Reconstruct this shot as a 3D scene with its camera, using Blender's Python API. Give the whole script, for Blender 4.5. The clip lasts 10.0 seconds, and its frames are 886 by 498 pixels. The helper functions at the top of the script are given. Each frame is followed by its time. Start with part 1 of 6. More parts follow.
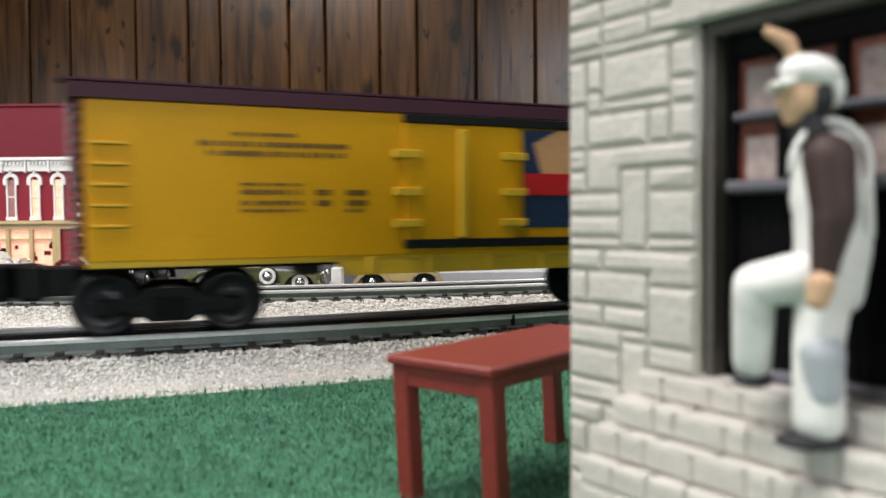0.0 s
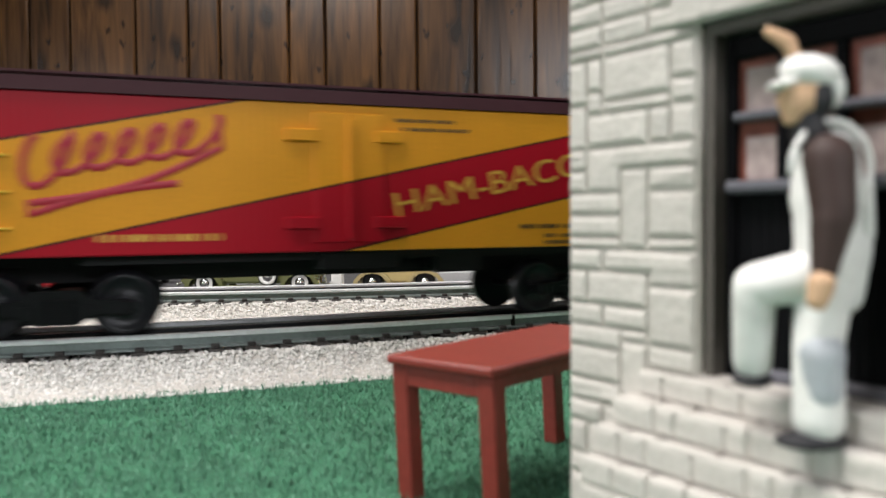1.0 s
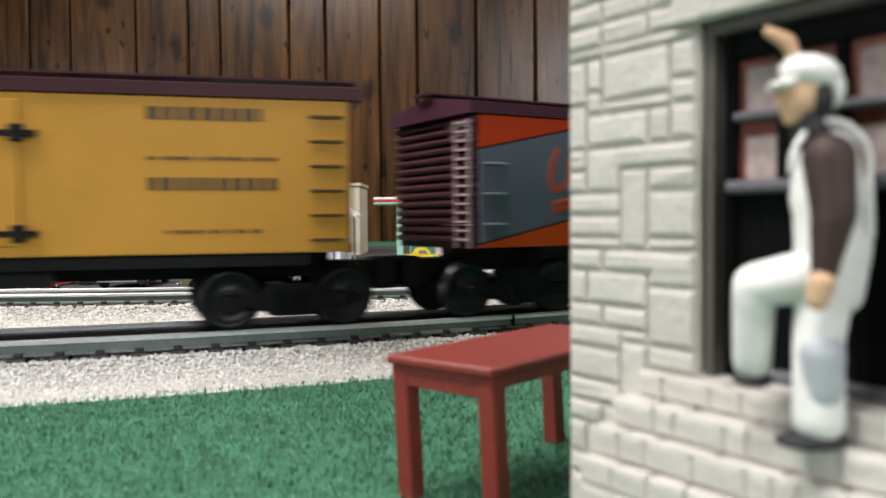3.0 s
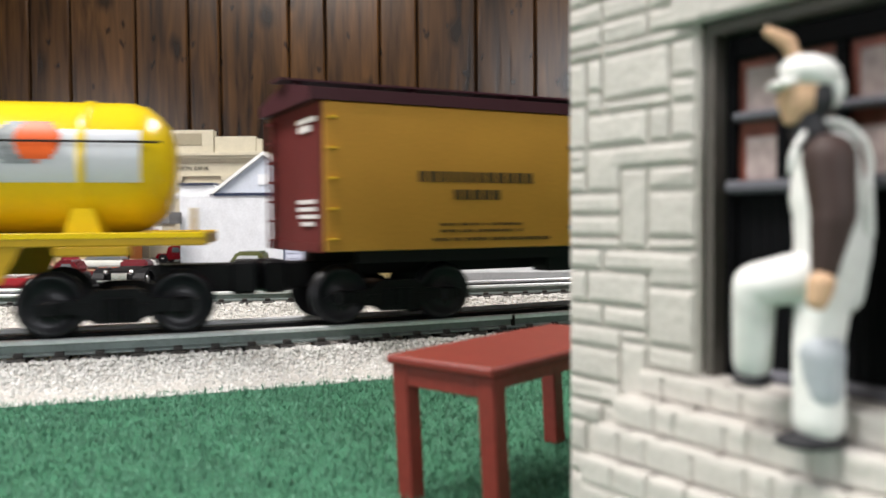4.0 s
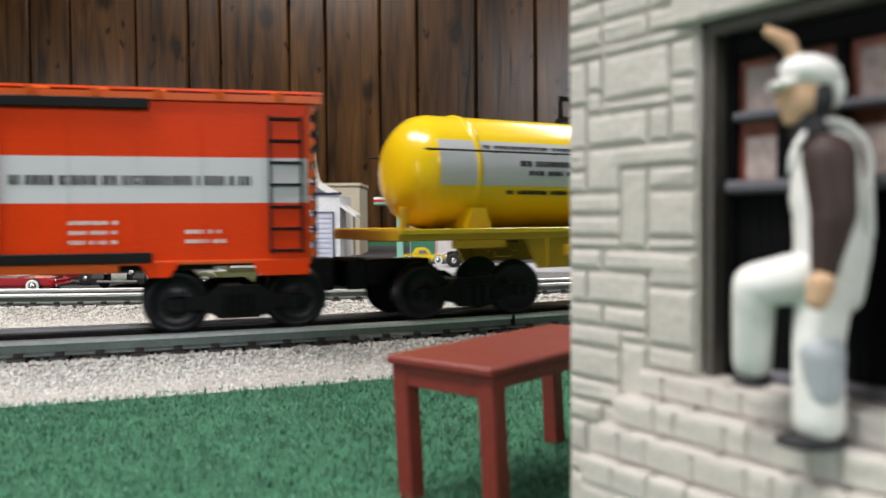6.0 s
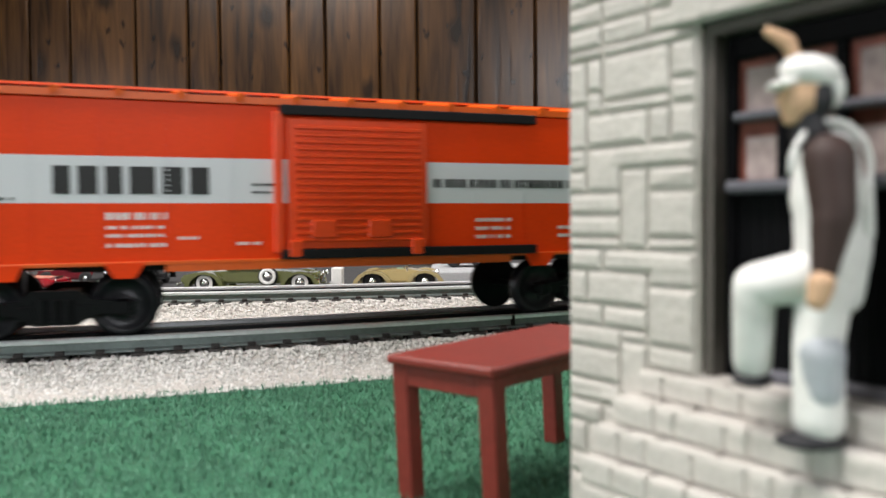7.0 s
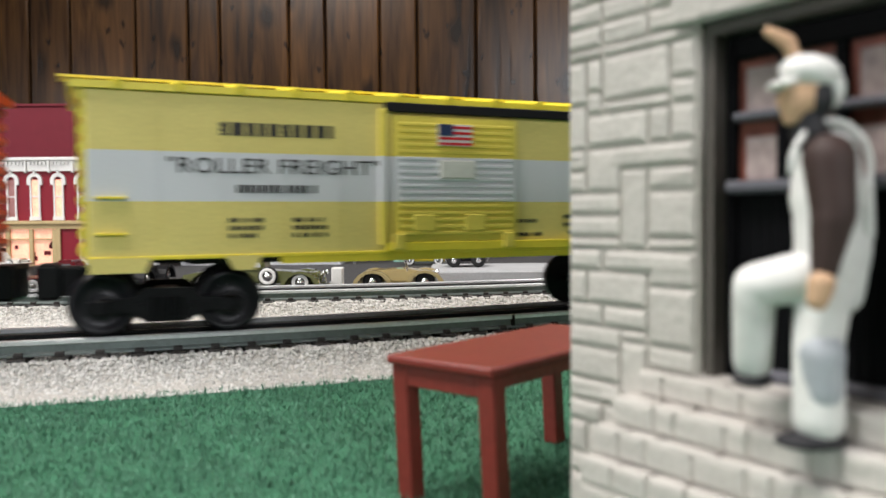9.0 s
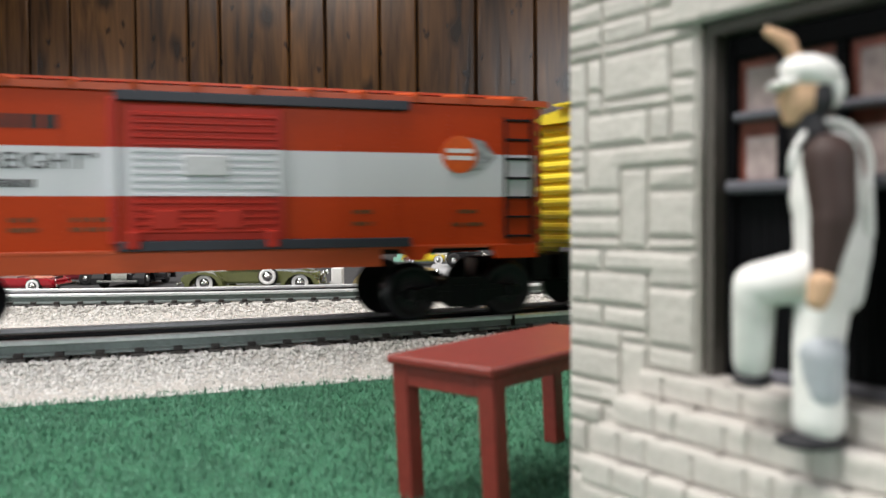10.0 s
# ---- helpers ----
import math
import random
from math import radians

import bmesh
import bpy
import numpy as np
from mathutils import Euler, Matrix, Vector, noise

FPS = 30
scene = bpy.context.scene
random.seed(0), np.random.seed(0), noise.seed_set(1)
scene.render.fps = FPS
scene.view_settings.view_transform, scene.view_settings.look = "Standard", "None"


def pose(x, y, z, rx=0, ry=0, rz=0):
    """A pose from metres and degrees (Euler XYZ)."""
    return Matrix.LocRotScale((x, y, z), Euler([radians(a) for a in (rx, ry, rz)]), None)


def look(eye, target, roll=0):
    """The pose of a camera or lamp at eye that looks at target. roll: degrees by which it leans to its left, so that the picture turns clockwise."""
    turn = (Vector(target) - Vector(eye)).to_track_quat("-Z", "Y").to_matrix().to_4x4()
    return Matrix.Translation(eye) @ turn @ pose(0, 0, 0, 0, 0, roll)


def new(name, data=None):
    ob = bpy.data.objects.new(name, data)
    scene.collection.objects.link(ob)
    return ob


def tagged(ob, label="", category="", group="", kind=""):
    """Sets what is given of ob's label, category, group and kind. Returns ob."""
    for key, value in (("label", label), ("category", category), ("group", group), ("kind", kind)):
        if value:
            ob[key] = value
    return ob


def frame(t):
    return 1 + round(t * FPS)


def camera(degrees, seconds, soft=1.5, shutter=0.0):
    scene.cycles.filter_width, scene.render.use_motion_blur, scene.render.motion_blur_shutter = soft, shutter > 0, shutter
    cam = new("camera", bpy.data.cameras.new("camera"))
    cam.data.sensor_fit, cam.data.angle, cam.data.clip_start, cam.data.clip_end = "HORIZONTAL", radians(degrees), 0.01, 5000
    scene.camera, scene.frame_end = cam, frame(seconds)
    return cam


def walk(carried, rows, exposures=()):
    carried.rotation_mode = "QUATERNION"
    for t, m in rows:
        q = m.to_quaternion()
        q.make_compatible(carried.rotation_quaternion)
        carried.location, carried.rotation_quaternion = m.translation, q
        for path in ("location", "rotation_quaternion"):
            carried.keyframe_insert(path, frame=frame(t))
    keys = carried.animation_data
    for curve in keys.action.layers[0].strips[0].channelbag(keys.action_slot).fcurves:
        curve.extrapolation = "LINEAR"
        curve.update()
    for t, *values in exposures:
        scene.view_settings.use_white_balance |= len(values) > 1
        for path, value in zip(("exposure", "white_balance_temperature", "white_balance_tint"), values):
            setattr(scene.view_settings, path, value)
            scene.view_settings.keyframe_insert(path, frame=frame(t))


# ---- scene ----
import collections

cam = camera(56.4, 10.0, soft=1.5, shutter=0.45)
cam.data.dof.use_dof = True
cam.data.dof.focus_distance = 0.44
cam.data.dof.aperture_fstop = 27.0
EYE = (0, 0, 0.0367)
AIM = look(EYE, (0, 1, 0.0367 - 0.036), -0.447)
walk(cam, [(0, AIM), (10, AIM)], [(0, -0.30), (1.0, -0.17), (2.5, -0.15), (4.0, -0.14), (4.6, -0.28), (5.5, -0.46), (7.0, -0.22), (7.5, -0.24), (8.5, -0.36), (9.0, -0.38), (10.0, -0.30)])

# ---- light ----
world = bpy.data.worlds.new("room_air")
world.use_nodes = True
world.node_tree.nodes["Background"].inputs[0].default_value = (0.75, 0.85, 1.0, 1)
world.node_tree.nodes["Background"].inputs[1].default_value = 0.05
scene.world = world


def area_lamp(name, eye, target, sx, sy, watts, colour):
    data = bpy.data.lights.new(name, "AREA")
    data.shape, data.size, data.size_y, data.energy, data.color = "RECTANGLE", sx, sy, watts, colour
    ob = new(name, data)
    ob.matrix_world = look(eye, target)
    return ob


area_lamp("ceiling_lamp_left", (-0.75, 0.0, 1.40), (-0.45, 0.35, 0), 1.2, 0.35, 50, (1.0, 0.95, 0.92))
area_lamp("ceiling_lamp_right", (0.75, 1.25, 1.40), (0.4, 1.1, 0), 1.2, 0.35, 23, (1.0, 0.94, 0.935))
area_lamp("window_light_left", (-1.9, -0.95, 0.40), (-0.2, 0.3, 0.03), 0.9, 0.6, 15, (0.96, 0.96, 0.99))
area_lamp("window_light_back", (1.05, -2.4, 1.05), (-0.15, 0.5, 0.05), 1.1, 0.7, 38, (0.94, 0.96, 1.0))


# ---- materials ----
def nodes_of(m):
    m.use_nodes = True
    t = m.node_tree
    return t, t.nodes["Principled BSDF"]


def mat(name, c, rough=0.5, metal=0.0, var=0.12, scale=60.0, bump=0.0, fine=600.0, emit=0.0, coat=0.0, spec=0.4):
    """A painted or plain surface, with stains at one scale and grain at a finer one (noise in object metres)."""
    m = bpy.data.materials.new(name)
    t, b = nodes_of(m)
    N = t.nodes.new
    co = N("ShaderNodeTexCoord")
    n1, n2 = N("ShaderNodeTexNoise"), N("ShaderNodeTexNoise")
    n1.inputs["Scale"].default_value, n2.inputs["Scale"].default_value = scale, fine
    n1.inputs["Detail"].default_value = 5
    t.links.new(co.outputs["Object"], n1.inputs["Vector"])
    t.links.new(co.outputs["Object"], n2.inputs["Vector"])
    add = N("ShaderNodeMath")
    t.links.new(n1.outputs["Fac"], add.inputs[0])
    t.links.new(n2.outputs["Fac"], add.inputs[1])
    ramp = N("ShaderNodeMapRange")
    ramp.inputs["From Min"].default_value, ramp.inputs["From Max"].default_value = 0.6, 1.4
    ramp.inputs["To Min"].default_value, ramp.inputs["To Max"].default_value = 1 - var, 1 + var
    t.links.new(add.outputs[0], ramp.inputs["Value"])
    mul = N("ShaderNodeVectorMath")
    mul.operation = "SCALE"
    mul.inputs[0].default_value = c
    t.links.new(ramp.outputs[0], mul.inputs["Scale"])
    t.links.new(mul.outputs[0], b.inputs["Base Color"])
    b.inputs["Roughness"].default_value, b.inputs["Metallic"].default_value = rough, metal
    b.inputs["Coat Weight"].default_value = coat
    b.inputs["Specular IOR Level"].default_value = spec
    if bump:
        bp = N("ShaderNodeBump")
        bp.inputs["Strength"].default_value, bp.inputs["Distance"].default_value = bump, 0.0006
        t.links.new(n2.outputs["Fac"], bp.inputs["Height"])
        t.links.new(bp.outputs[0], b.inputs["Normal"])
    if emit:
        b.inputs["Emission Color"].default_value = (*c, 1)
        b.inputs["Emission Strength"].default_value = emit
    return m


def livery(name, base, bands, rough=0.42, grooves=0.0):
    """Car paint: bands (a, b, low, high, colour) where low < a x + b z < high in the car's own metres."""
    m = mat(name, base, rough, 0, 0.10, 40, 0.12, 900, spec=0.16)
    t, b = m.node_tree, m.node_tree.nodes["Principled BSDF"]
    N = t.nodes.new
    source = b.inputs["Base Color"].links[0].from_socket
    co, sep = N("ShaderNodeTexCoord"), N("ShaderNodeSeparateXYZ")
    t.links.new(co.outputs["Object"], sep.inputs[0])
    for a, c, low, high, colour in bands:
        p1, p2, s = N("ShaderNodeMath"), N("ShaderNodeMath"), N("ShaderNodeMath")
        p1.operation = p2.operation = "MULTIPLY"
        p1.inputs[1].default_value, p2.inputs[1].default_value = a, c
        t.links.new(sep.outputs["X"], p1.inputs[0])
        t.links.new(sep.outputs["Z"], p2.inputs[0])
        t.links.new(p1.outputs[0], s.inputs[0])
        t.links.new(p2.outputs[0], s.inputs[1])
        g, l, both = N("ShaderNodeMath"), N("ShaderNodeMath"), N("ShaderNodeMath")
        g.operation, l.operation, both.operation = "GREATER_THAN", "LESS_THAN", "MULTIPLY"
        g.inputs[1].default_value, l.inputs[1].default_value = low, high
        for q in (g, l):
            t.links.new(s.outputs[0], q.inputs[0])
        t.links.new(g.outputs[0], both.inputs[0])
        t.links.new(l.outputs[0], both.inputs[1])
        mix = N("ShaderNodeMix")
        mix.data_type = "RGBA"
        t.links.new(both.outputs[0], mix.inputs[0])
        t.links.new(source, mix.inputs[6])
        mix.inputs[7].default_value = (*colour, 1)
        source = mix.outputs[2]
    t.links.new(source, b.inputs["Base Color"])
    if grooves:
        w, bp = N("ShaderNodeTexWave"), N("ShaderNodeBump")
        w.bands_direction = "X"
        w.inputs["Scale"].default_value = grooves
        t.links.new(co.outputs["Object"], w.inputs["Vector"])
        t.links.new(w.outputs["Fac"], bp.inputs["Height"])
        bp.inputs["Strength"].default_value, bp.inputs["Distance"].default_value = 0.25, 0.0002
        t.links.new(bp.outputs[0], b.inputs["Normal"])
    return m


def wood_wall():
    m = bpy.data.materials.new("pine_panelling")
    t, b = nodes_of(m)
    N, K = t.nodes.new, t.links.new
    co, info = N("ShaderNodeTexCoord"), N("ShaderNodeObjectInfo")
    mp, comb = N("ShaderNodeMapping"), N("ShaderNodeCombineXYZ")
    mul = N("ShaderNodeMath")
    mul.operation, mul.inputs[1].default_value = "MULTIPLY", 40
    K(info.outputs["Random"], mul.inputs[0])
    K(mul.outputs[0], comb.inputs[2])
    K(comb.outputs[0], mp.inputs["Location"])
    mp.inputs["Scale"].default_value = (1, 1, 0.08)
    K(co.outputs["Object"], mp.inputs["Vector"])
    grain, broad, spots = N("ShaderNodeTexNoise"), N("ShaderNodeTexNoise"), N("ShaderNodeTexVoronoi")
    grain.inputs["Scale"].default_value, grain.inputs["Detail"].default_value, grain.inputs["Distortion"].default_value = 60, 7, 0.6
    broad.inputs["Scale"].default_value, broad.inputs["Detail"].default_value = 9, 4
    K(mp.outputs[0], grain.inputs["Vector"])
    K(mp.outputs[0], broad.inputs["Vector"])
    mp2 = N("ShaderNodeMapping")
    mp2.inputs["Scale"].default_value = (1, 1, 0.6)
    K(comb.outputs[0], mp2.inputs["Location"])
    K(co.outputs["Object"], mp2.inputs["Vector"])
    spots.voronoi_dimensions = "2D"
    spots.inputs["Scale"].default_value = 5.5
    cut, flat = N("ShaderNodeSeparateXYZ"), N("ShaderNodeCombineXYZ")
    K(mp2.outputs[0], cut.inputs[0])
    K(cut.outputs["X"], flat.inputs[0])
    K(cut.outputs["Z"], flat.inputs[1])
    wob = N("ShaderNodeVectorMath")
    wob.operation = "MULTIPLY_ADD"
    wob.inputs[1].default_value = (0.035, 0.035, 0)
    K(grain.outputs["Color"], wob.inputs[0])
    K(flat.outputs[0], wob.inputs[2])
    K(wob.outputs[0], spots.inputs["Vector"])
    ramp = N("ShaderNodeValToRGB")
    e = ramp.color_ramp.elements
    e[0].position, e[0].color = 0.36, (0.010, 0.0043, 0.0016, 1)
    e[1].position, e[1].color = 0.68, (0.125, 0.056, 0.017, 1)
    mixf = N("ShaderNodeMix")
    mixf.inputs[0].default_value = 0.5
    K(grain.outputs["Fac"], mixf.inputs[2])
    K(broad.outputs["Fac"], mixf.inputs[3])
    K(mixf.outputs[0], ramp.inputs[0])
    tone = N("ShaderNodeMapRange")
    tone.inputs["To Min"].default_value, tone.inputs["To Max"].default_value = 0.6, 1.3
    K(info.outputs["Random"], tone.inputs["Value"])
    knot = N("ShaderNodeMapRange")
    knot.inputs["From Min"].default_value, knot.inputs["From Max"].default_value = 0.05, 0.13
    knot.inputs["To Min"].default_value, knot.inputs["To Max"].default_value = 0.25, 1.0
    K(spots.outputs["Distance"], knot.inputs["Value"])
    pits = N("ShaderNodeTexVoronoi")
    pits.voronoi_dimensions = "2D"
    pits.inputs["Scale"].default_value = 13
    K(wob.outputs[0], pits.inputs["Vector"])
    pit = N("ShaderNodeMapRange")
    pit.inputs["From Min"].default_value, pit.inputs["From Max"].default_value = 0.035, 0.08
    pit.inputs["To Min"].default_value, pit.inputs["To Max"].default_value = 0.25, 1.0
    K(pits.outputs["Distance"], pit.inputs["Value"])
    f0, f = N("ShaderNodeMath"), N("ShaderNodeMath")
    f0.operation = f.operation = "MULTIPLY"
    K(tone.outputs[0], f0.inputs[0])
    K(pit.outputs[0], f0.inputs[1])
    K(f0.outputs[0], f.inputs[0])
    K(knot.outputs[0], f.inputs[1])
    sc = N("ShaderNodeVectorMath")
    sc.operation = "SCALE"
    K(ramp.outputs[0], sc.inputs[0])
    K(f.outputs[0], sc.inputs["Scale"])
    K(sc.outputs[0], b.inputs["Base Color"])
    b.inputs["Roughness"].default_value = 0.24
    b.inputs["Specular IOR Level"].default_value = 0.3
    bp = N("ShaderNodeBump")
    bp.inputs["Strength"].default_value, bp.inputs["Distance"].default_value = 0.25, 0.003
    K(mixf.outputs[0], bp.inputs["Height"])
    K(bp.outputs[0], b.inputs["Normal"])
    return m


def per_island(name, c1, c2, rough=0.8):
    m = bpy.data.materials.new(name)
    t, b = nodes_of(m)
    g, r = t.nodes.new("ShaderNodeNewGeometry"), t.nodes.new("ShaderNodeValToRGB")
    r.color_ramp.elements[0].color, r.color_ramp.elements[1].color = (*c1, 1), (*c2, 1)
    t.links.new(g.outputs["Random Per Island"], r.inputs[0])
    t.links.new(r.outputs[0], b.inputs["Base Color"])
    b.inputs["Roughness"].default_value = rough
    return m


def tufted(name, c1, c2, rough, scale):
    """Fibres that vary one by one and by tufts."""
    m = per_island(name, c1, c2, rough)
    t = m.node_tree
    ramp = t.nodes["Principled BSDF"].inputs["Base Color"].links[0].from_node
    rand = ramp.inputs[0].links[0].from_socket
    co, n, mix = t.nodes.new("ShaderNodeTexCoord"), t.nodes.new("ShaderNodeTexNoise"), t.nodes.new("ShaderNodeMix")
    n.inputs["Scale"].default_value, n.inputs["Detail"].default_value = scale, 2
    spread = t.nodes.new("ShaderNodeMapRange")
    spread.inputs["From Min"].default_value, spread.inputs["From Max"].default_value = 0.32, 0.68
    t.links.new(co.outputs["Object"], n.inputs["Vector"])
    t.links.new(n.outputs["Fac"], spread.inputs["Value"])
    mix.inputs[0].default_value = 0.6
    t.links.new(rand, mix.inputs[2])
    t.links.new(spread.outputs[0], mix.inputs[3])
    t.links.new(mix.outputs[0], ramp.inputs[0])
    return m


def per_object(name, c, rough, var):
    m = mat(name, c, rough, 0, 0.12, 150, 0.5, 900)
    t = m.node_tree
    b = t.nodes["Principled BSDF"]
    src = b.inputs["Base Color"].links[0].from_socket
    i, r, s = t.nodes.new("ShaderNodeObjectInfo"), t.nodes.new("ShaderNodeMapRange"), t.nodes.new("ShaderNodeVectorMath")
    r.inputs["To Min"].default_value, r.inputs["To Max"].default_value = 1 - var, 1 + var
    s.operation = "SCALE"
    t.links.new(i.outputs["Random"], r.inputs["Value"])
    t.links.new(src, s.inputs[0])
    t.links.new(r.outputs[0], s.inputs["Scale"])
    t.links.new(s.outputs[0], b.inputs["Base Color"])
    return m


BLACK = mat("black_plastic", (0.006, 0.006, 0.007), 0.55, spec=0.2)
TRUCK = mat("truck_black", (0.004, 0.004, 0.005), 0.4, 0, 0.25, 200, 0.2, spec=0.16)
WHEELM = mat("blackened_wheel", (0.012, 0.012, 0.015), 0.35, 0.2, 0.25, 200, 0.2, spec=0.3)
STEEL = mat("rail_head_steel", (0.80, 0.82, 0.84), 0.28, 0.35, 0.15, 30, 0.1)
RAILSIDE = mat("rail_web_grey", (0.20, 0.235, 0.23), 0.5, 0.3, 0.2, 60)
MIDRAIL = mat("blackened_middle_rail", (0.03, 0.032, 0.035), 0.35, 0.6)
TIE = mat("dark_tie_plastic", (0.035, 0.032, 0.03), 0.6, 0, 0.3, 300, 0.3)
BALLASTBED = mat("ballast_bed", (0.56, 0.535, 0.50), 0.9, 0, 0.25, 250, 0.9, 1200)
GRAIN = per_island("ballast_stone", (0.46, 0.45, 0.43), (0.84, 0.825, 0.80))
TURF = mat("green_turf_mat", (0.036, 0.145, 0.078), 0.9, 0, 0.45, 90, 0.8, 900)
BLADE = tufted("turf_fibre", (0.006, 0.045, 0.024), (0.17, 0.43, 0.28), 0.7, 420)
PLANK = wood_wall()
GAP = mat("dark_gap", (0.008, 0.006, 0.005), 0.9)
DARKWOOD = mat("dark_side_panelling", (0.10, 0.05, 0.022), 0.4, 0, 0.3, 8)
CARPET = mat("floor_carpet", (0.10, 0.085, 0.07), 0.95, 0, 0.3, 30)
PLASTER = mat("room_plaster", (0.55, 0.53, 0.5), 0.9)
STONE = per_object("cast_stone_grey", (0.56, 0.535, 0.50), 0.55, 0.04)
MORTAR = mat("stone_wall_ground", (0.50, 0.475, 0.44), 0.7, 0, 0.12, 200, 0.3)
FRAME = mat("door_frame_brown_grey", (0.10, 0.09, 0.08), 0.5)
DOOR = mat("black_door", (0.004, 0.004, 0.005), 0.55, spec=0.08)
BAR = mat("grey_bar", (0.11, 0.11, 0.13), 0.5)
PANE = mat("rust_red_pane", (0.20, 0.060, 0.042), 0.35, 0, 0.5, 130)
PANE_SHEEN = mat("pale_mauve_reflection", (0.36, 0.29, 0.28), 0.5, 0, 0.35, 300)
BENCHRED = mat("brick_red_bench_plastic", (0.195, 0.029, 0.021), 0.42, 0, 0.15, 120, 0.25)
CREAM = mat("cream_stone", (0.55, 0.50, 0.38), 0.6)
TAN = mat("tan_trim", (0.55, 0.42, 0.22), 0.55)
WHITE = mat("white_siding", (0.80, 0.81, 0.84), 0.5)
TRIMW = mat("white_trim", (0.82, 0.82, 0.80), 0.45)
NAVY = mat("navy_roof_edge", (0.02, 0.03, 0.07), 0.5)
REDB = mat("crimson_painted_brick", (0.24, 0.008, 0.022), 0.5, 0, 0.1, 60, 0.3)
REDD = mat("dull_crimson_wall", (0.17, 0.012, 0.025), 0.65, 0, 0.1, 60, 0.3)
MINT = mat("mint_green_plastic", (0.30, 0.58, 0.46), 0.4)
GREEN = mat("bottle_green_band", (0.05, 0.20, 0.12), 0.4)
REDSIGN = mat("red_sign", (0.55, 0.01, 0.015), 0.4)
GREY = mat("grey_canopy", (0.15, 0.145, 0.14), 0.6)
ROAD = mat("dark_asphalt", (0.045, 0.045, 0.047), 0.8, 0, 0.25, 60, 0.5)
PAVE = mat("light_grey_platform", (0.42, 0.43, 0.44), 0.7, 0, 0.12, 60, 0.3)
ORANGE = mat("orange_pump", (0.65, 0.12, 0.015), 0.4)
OLIVE = mat("olive_car_enamel", (0.115, 0.125, 0.045), 0.22, 0, 0.06, 40, coat=0.5)
GOLD = mat("old_gold_car_enamel", (0.42, 0.34, 0.16), 0.25, 0, 0.06, 40, coat=0.5)
CARRED = mat("cherry_red_enamel", (0.34, 0.008, 0.018), 0.2, 0, 0.05, 40, coat=0.5)
MAROON = mat("maroon_enamel", (0.13, 0.012, 0.018), 0.25, coat=0.5)
CARWHITE = mat("ivory_enamel", (0.72, 0.72, 0.66), 0.25, coat=0.5)
CARYELLOW = mat("lemon_enamel", (0.7, 0.55, 0.03), 0.25, coat=0.5)
CHROME = mat("chrome", (0.75, 0.75, 0.75), 0.12, 1.0)
RUBBER = mat("tyre_rubber", (0.014, 0.014, 0.014), 0.7)
GLASSPALE = mat("pale_car_window", (0.62, 0.64, 0.66), 0.1)
GLASSDARK = mat("car_glass", (0.16, 0.18, 0.19), 0.08)
LITPANE = mat("lit_shop_pane", (1.0, 0.55, 0.38), 0.3, 0, 0.45, 90, emit=0.55)
DIMPANE = mat("curtained_pane", (0.36, 0.16, 0.15), 0.3, 0, 0.3, 120)
GLOBE = mat("lamp_globe", (1.0, 0.97, 0.9), 0.3, emit=1.2)
INK = mat("black_lettering", (0.012, 0.012, 0.012), 0.5)
INKBROWN = mat("dark_brown_lettering", (0.08, 0.045, 0.012), 0.5)
PALE = mat("white_lettering", (0.72, 0.70, 0.70), 0.5)

# fig colours
FWHITE = mat("figure_white_paint", (0.80, 0.80, 0.78), 0.55)
FGREY = mat("figure_grey_patch", (0.44, 0.47, 0.51), 0.6)
FBROWN = mat("figure_brown_sleeve", (0.045, 0.025, 0.022), 0.6)
FSKIN = mat("figure_tan_paint", (0.62, 0.40, 0.25), 0.6)
FDARK = mat("figure_dark_paint", (0.02, 0.02, 0.024), 0.6)


# ---- mesh helpers ----
def box(bm, x0, x1, y0, y1, z0, z1, bevel=0.0, m=None):
    mm = Matrix.Translation(((x0 + x1) / 2, (y0 + y1) / 2, (z0 + z1) / 2)) @ Matrix.Diagonal((abs(x1 - x0), abs(y1 - y0), abs(z1 - z0), 1))
    g = bmesh.ops.create_cube(bm, size=1, matrix=(m @ mm) if m else mm)
    if bevel:
        edges = list({e for v in g["verts"] for e in v.link_edges})
        bmesh.ops.bevel(bm, geom=edges, offset=bevel, segments=1, affect="EDGES", profile=0.7)
    return bm


def rod(bm, a, b, r0, r1=None, seg=10):
    a, b = Vector(a), Vector(b)
    r1 = r0 if r1 is None else r1
    d = b - a
    m = Matrix.Translation((a + b) / 2) @ d.to_track_quat("Z", "Y").to_matrix().to_4x4()
    bmesh.ops.create_cone(bm, cap_ends=True, segments=seg, radius1=max(r0, 1e-5), radius2=max(r1, 1e-5), depth=d.length, matrix=m)
    return bm


def ball(bm, c, rx, ry, rz, turn=None, u=14, v=9, mi=0):
    m = Matrix.Translation(c) @ (turn or Matrix()) @ Matrix.Diagonal((rx, ry, rz, 1))
    g = bmesh.ops.create_uvsphere(bm, u_segments=u, v_segments=v, radius=1, matrix=m)
    for f in {f for q in g["verts"] for f in q.link_faces}:
        f.material_index, f.smooth = mi, True
    return bm


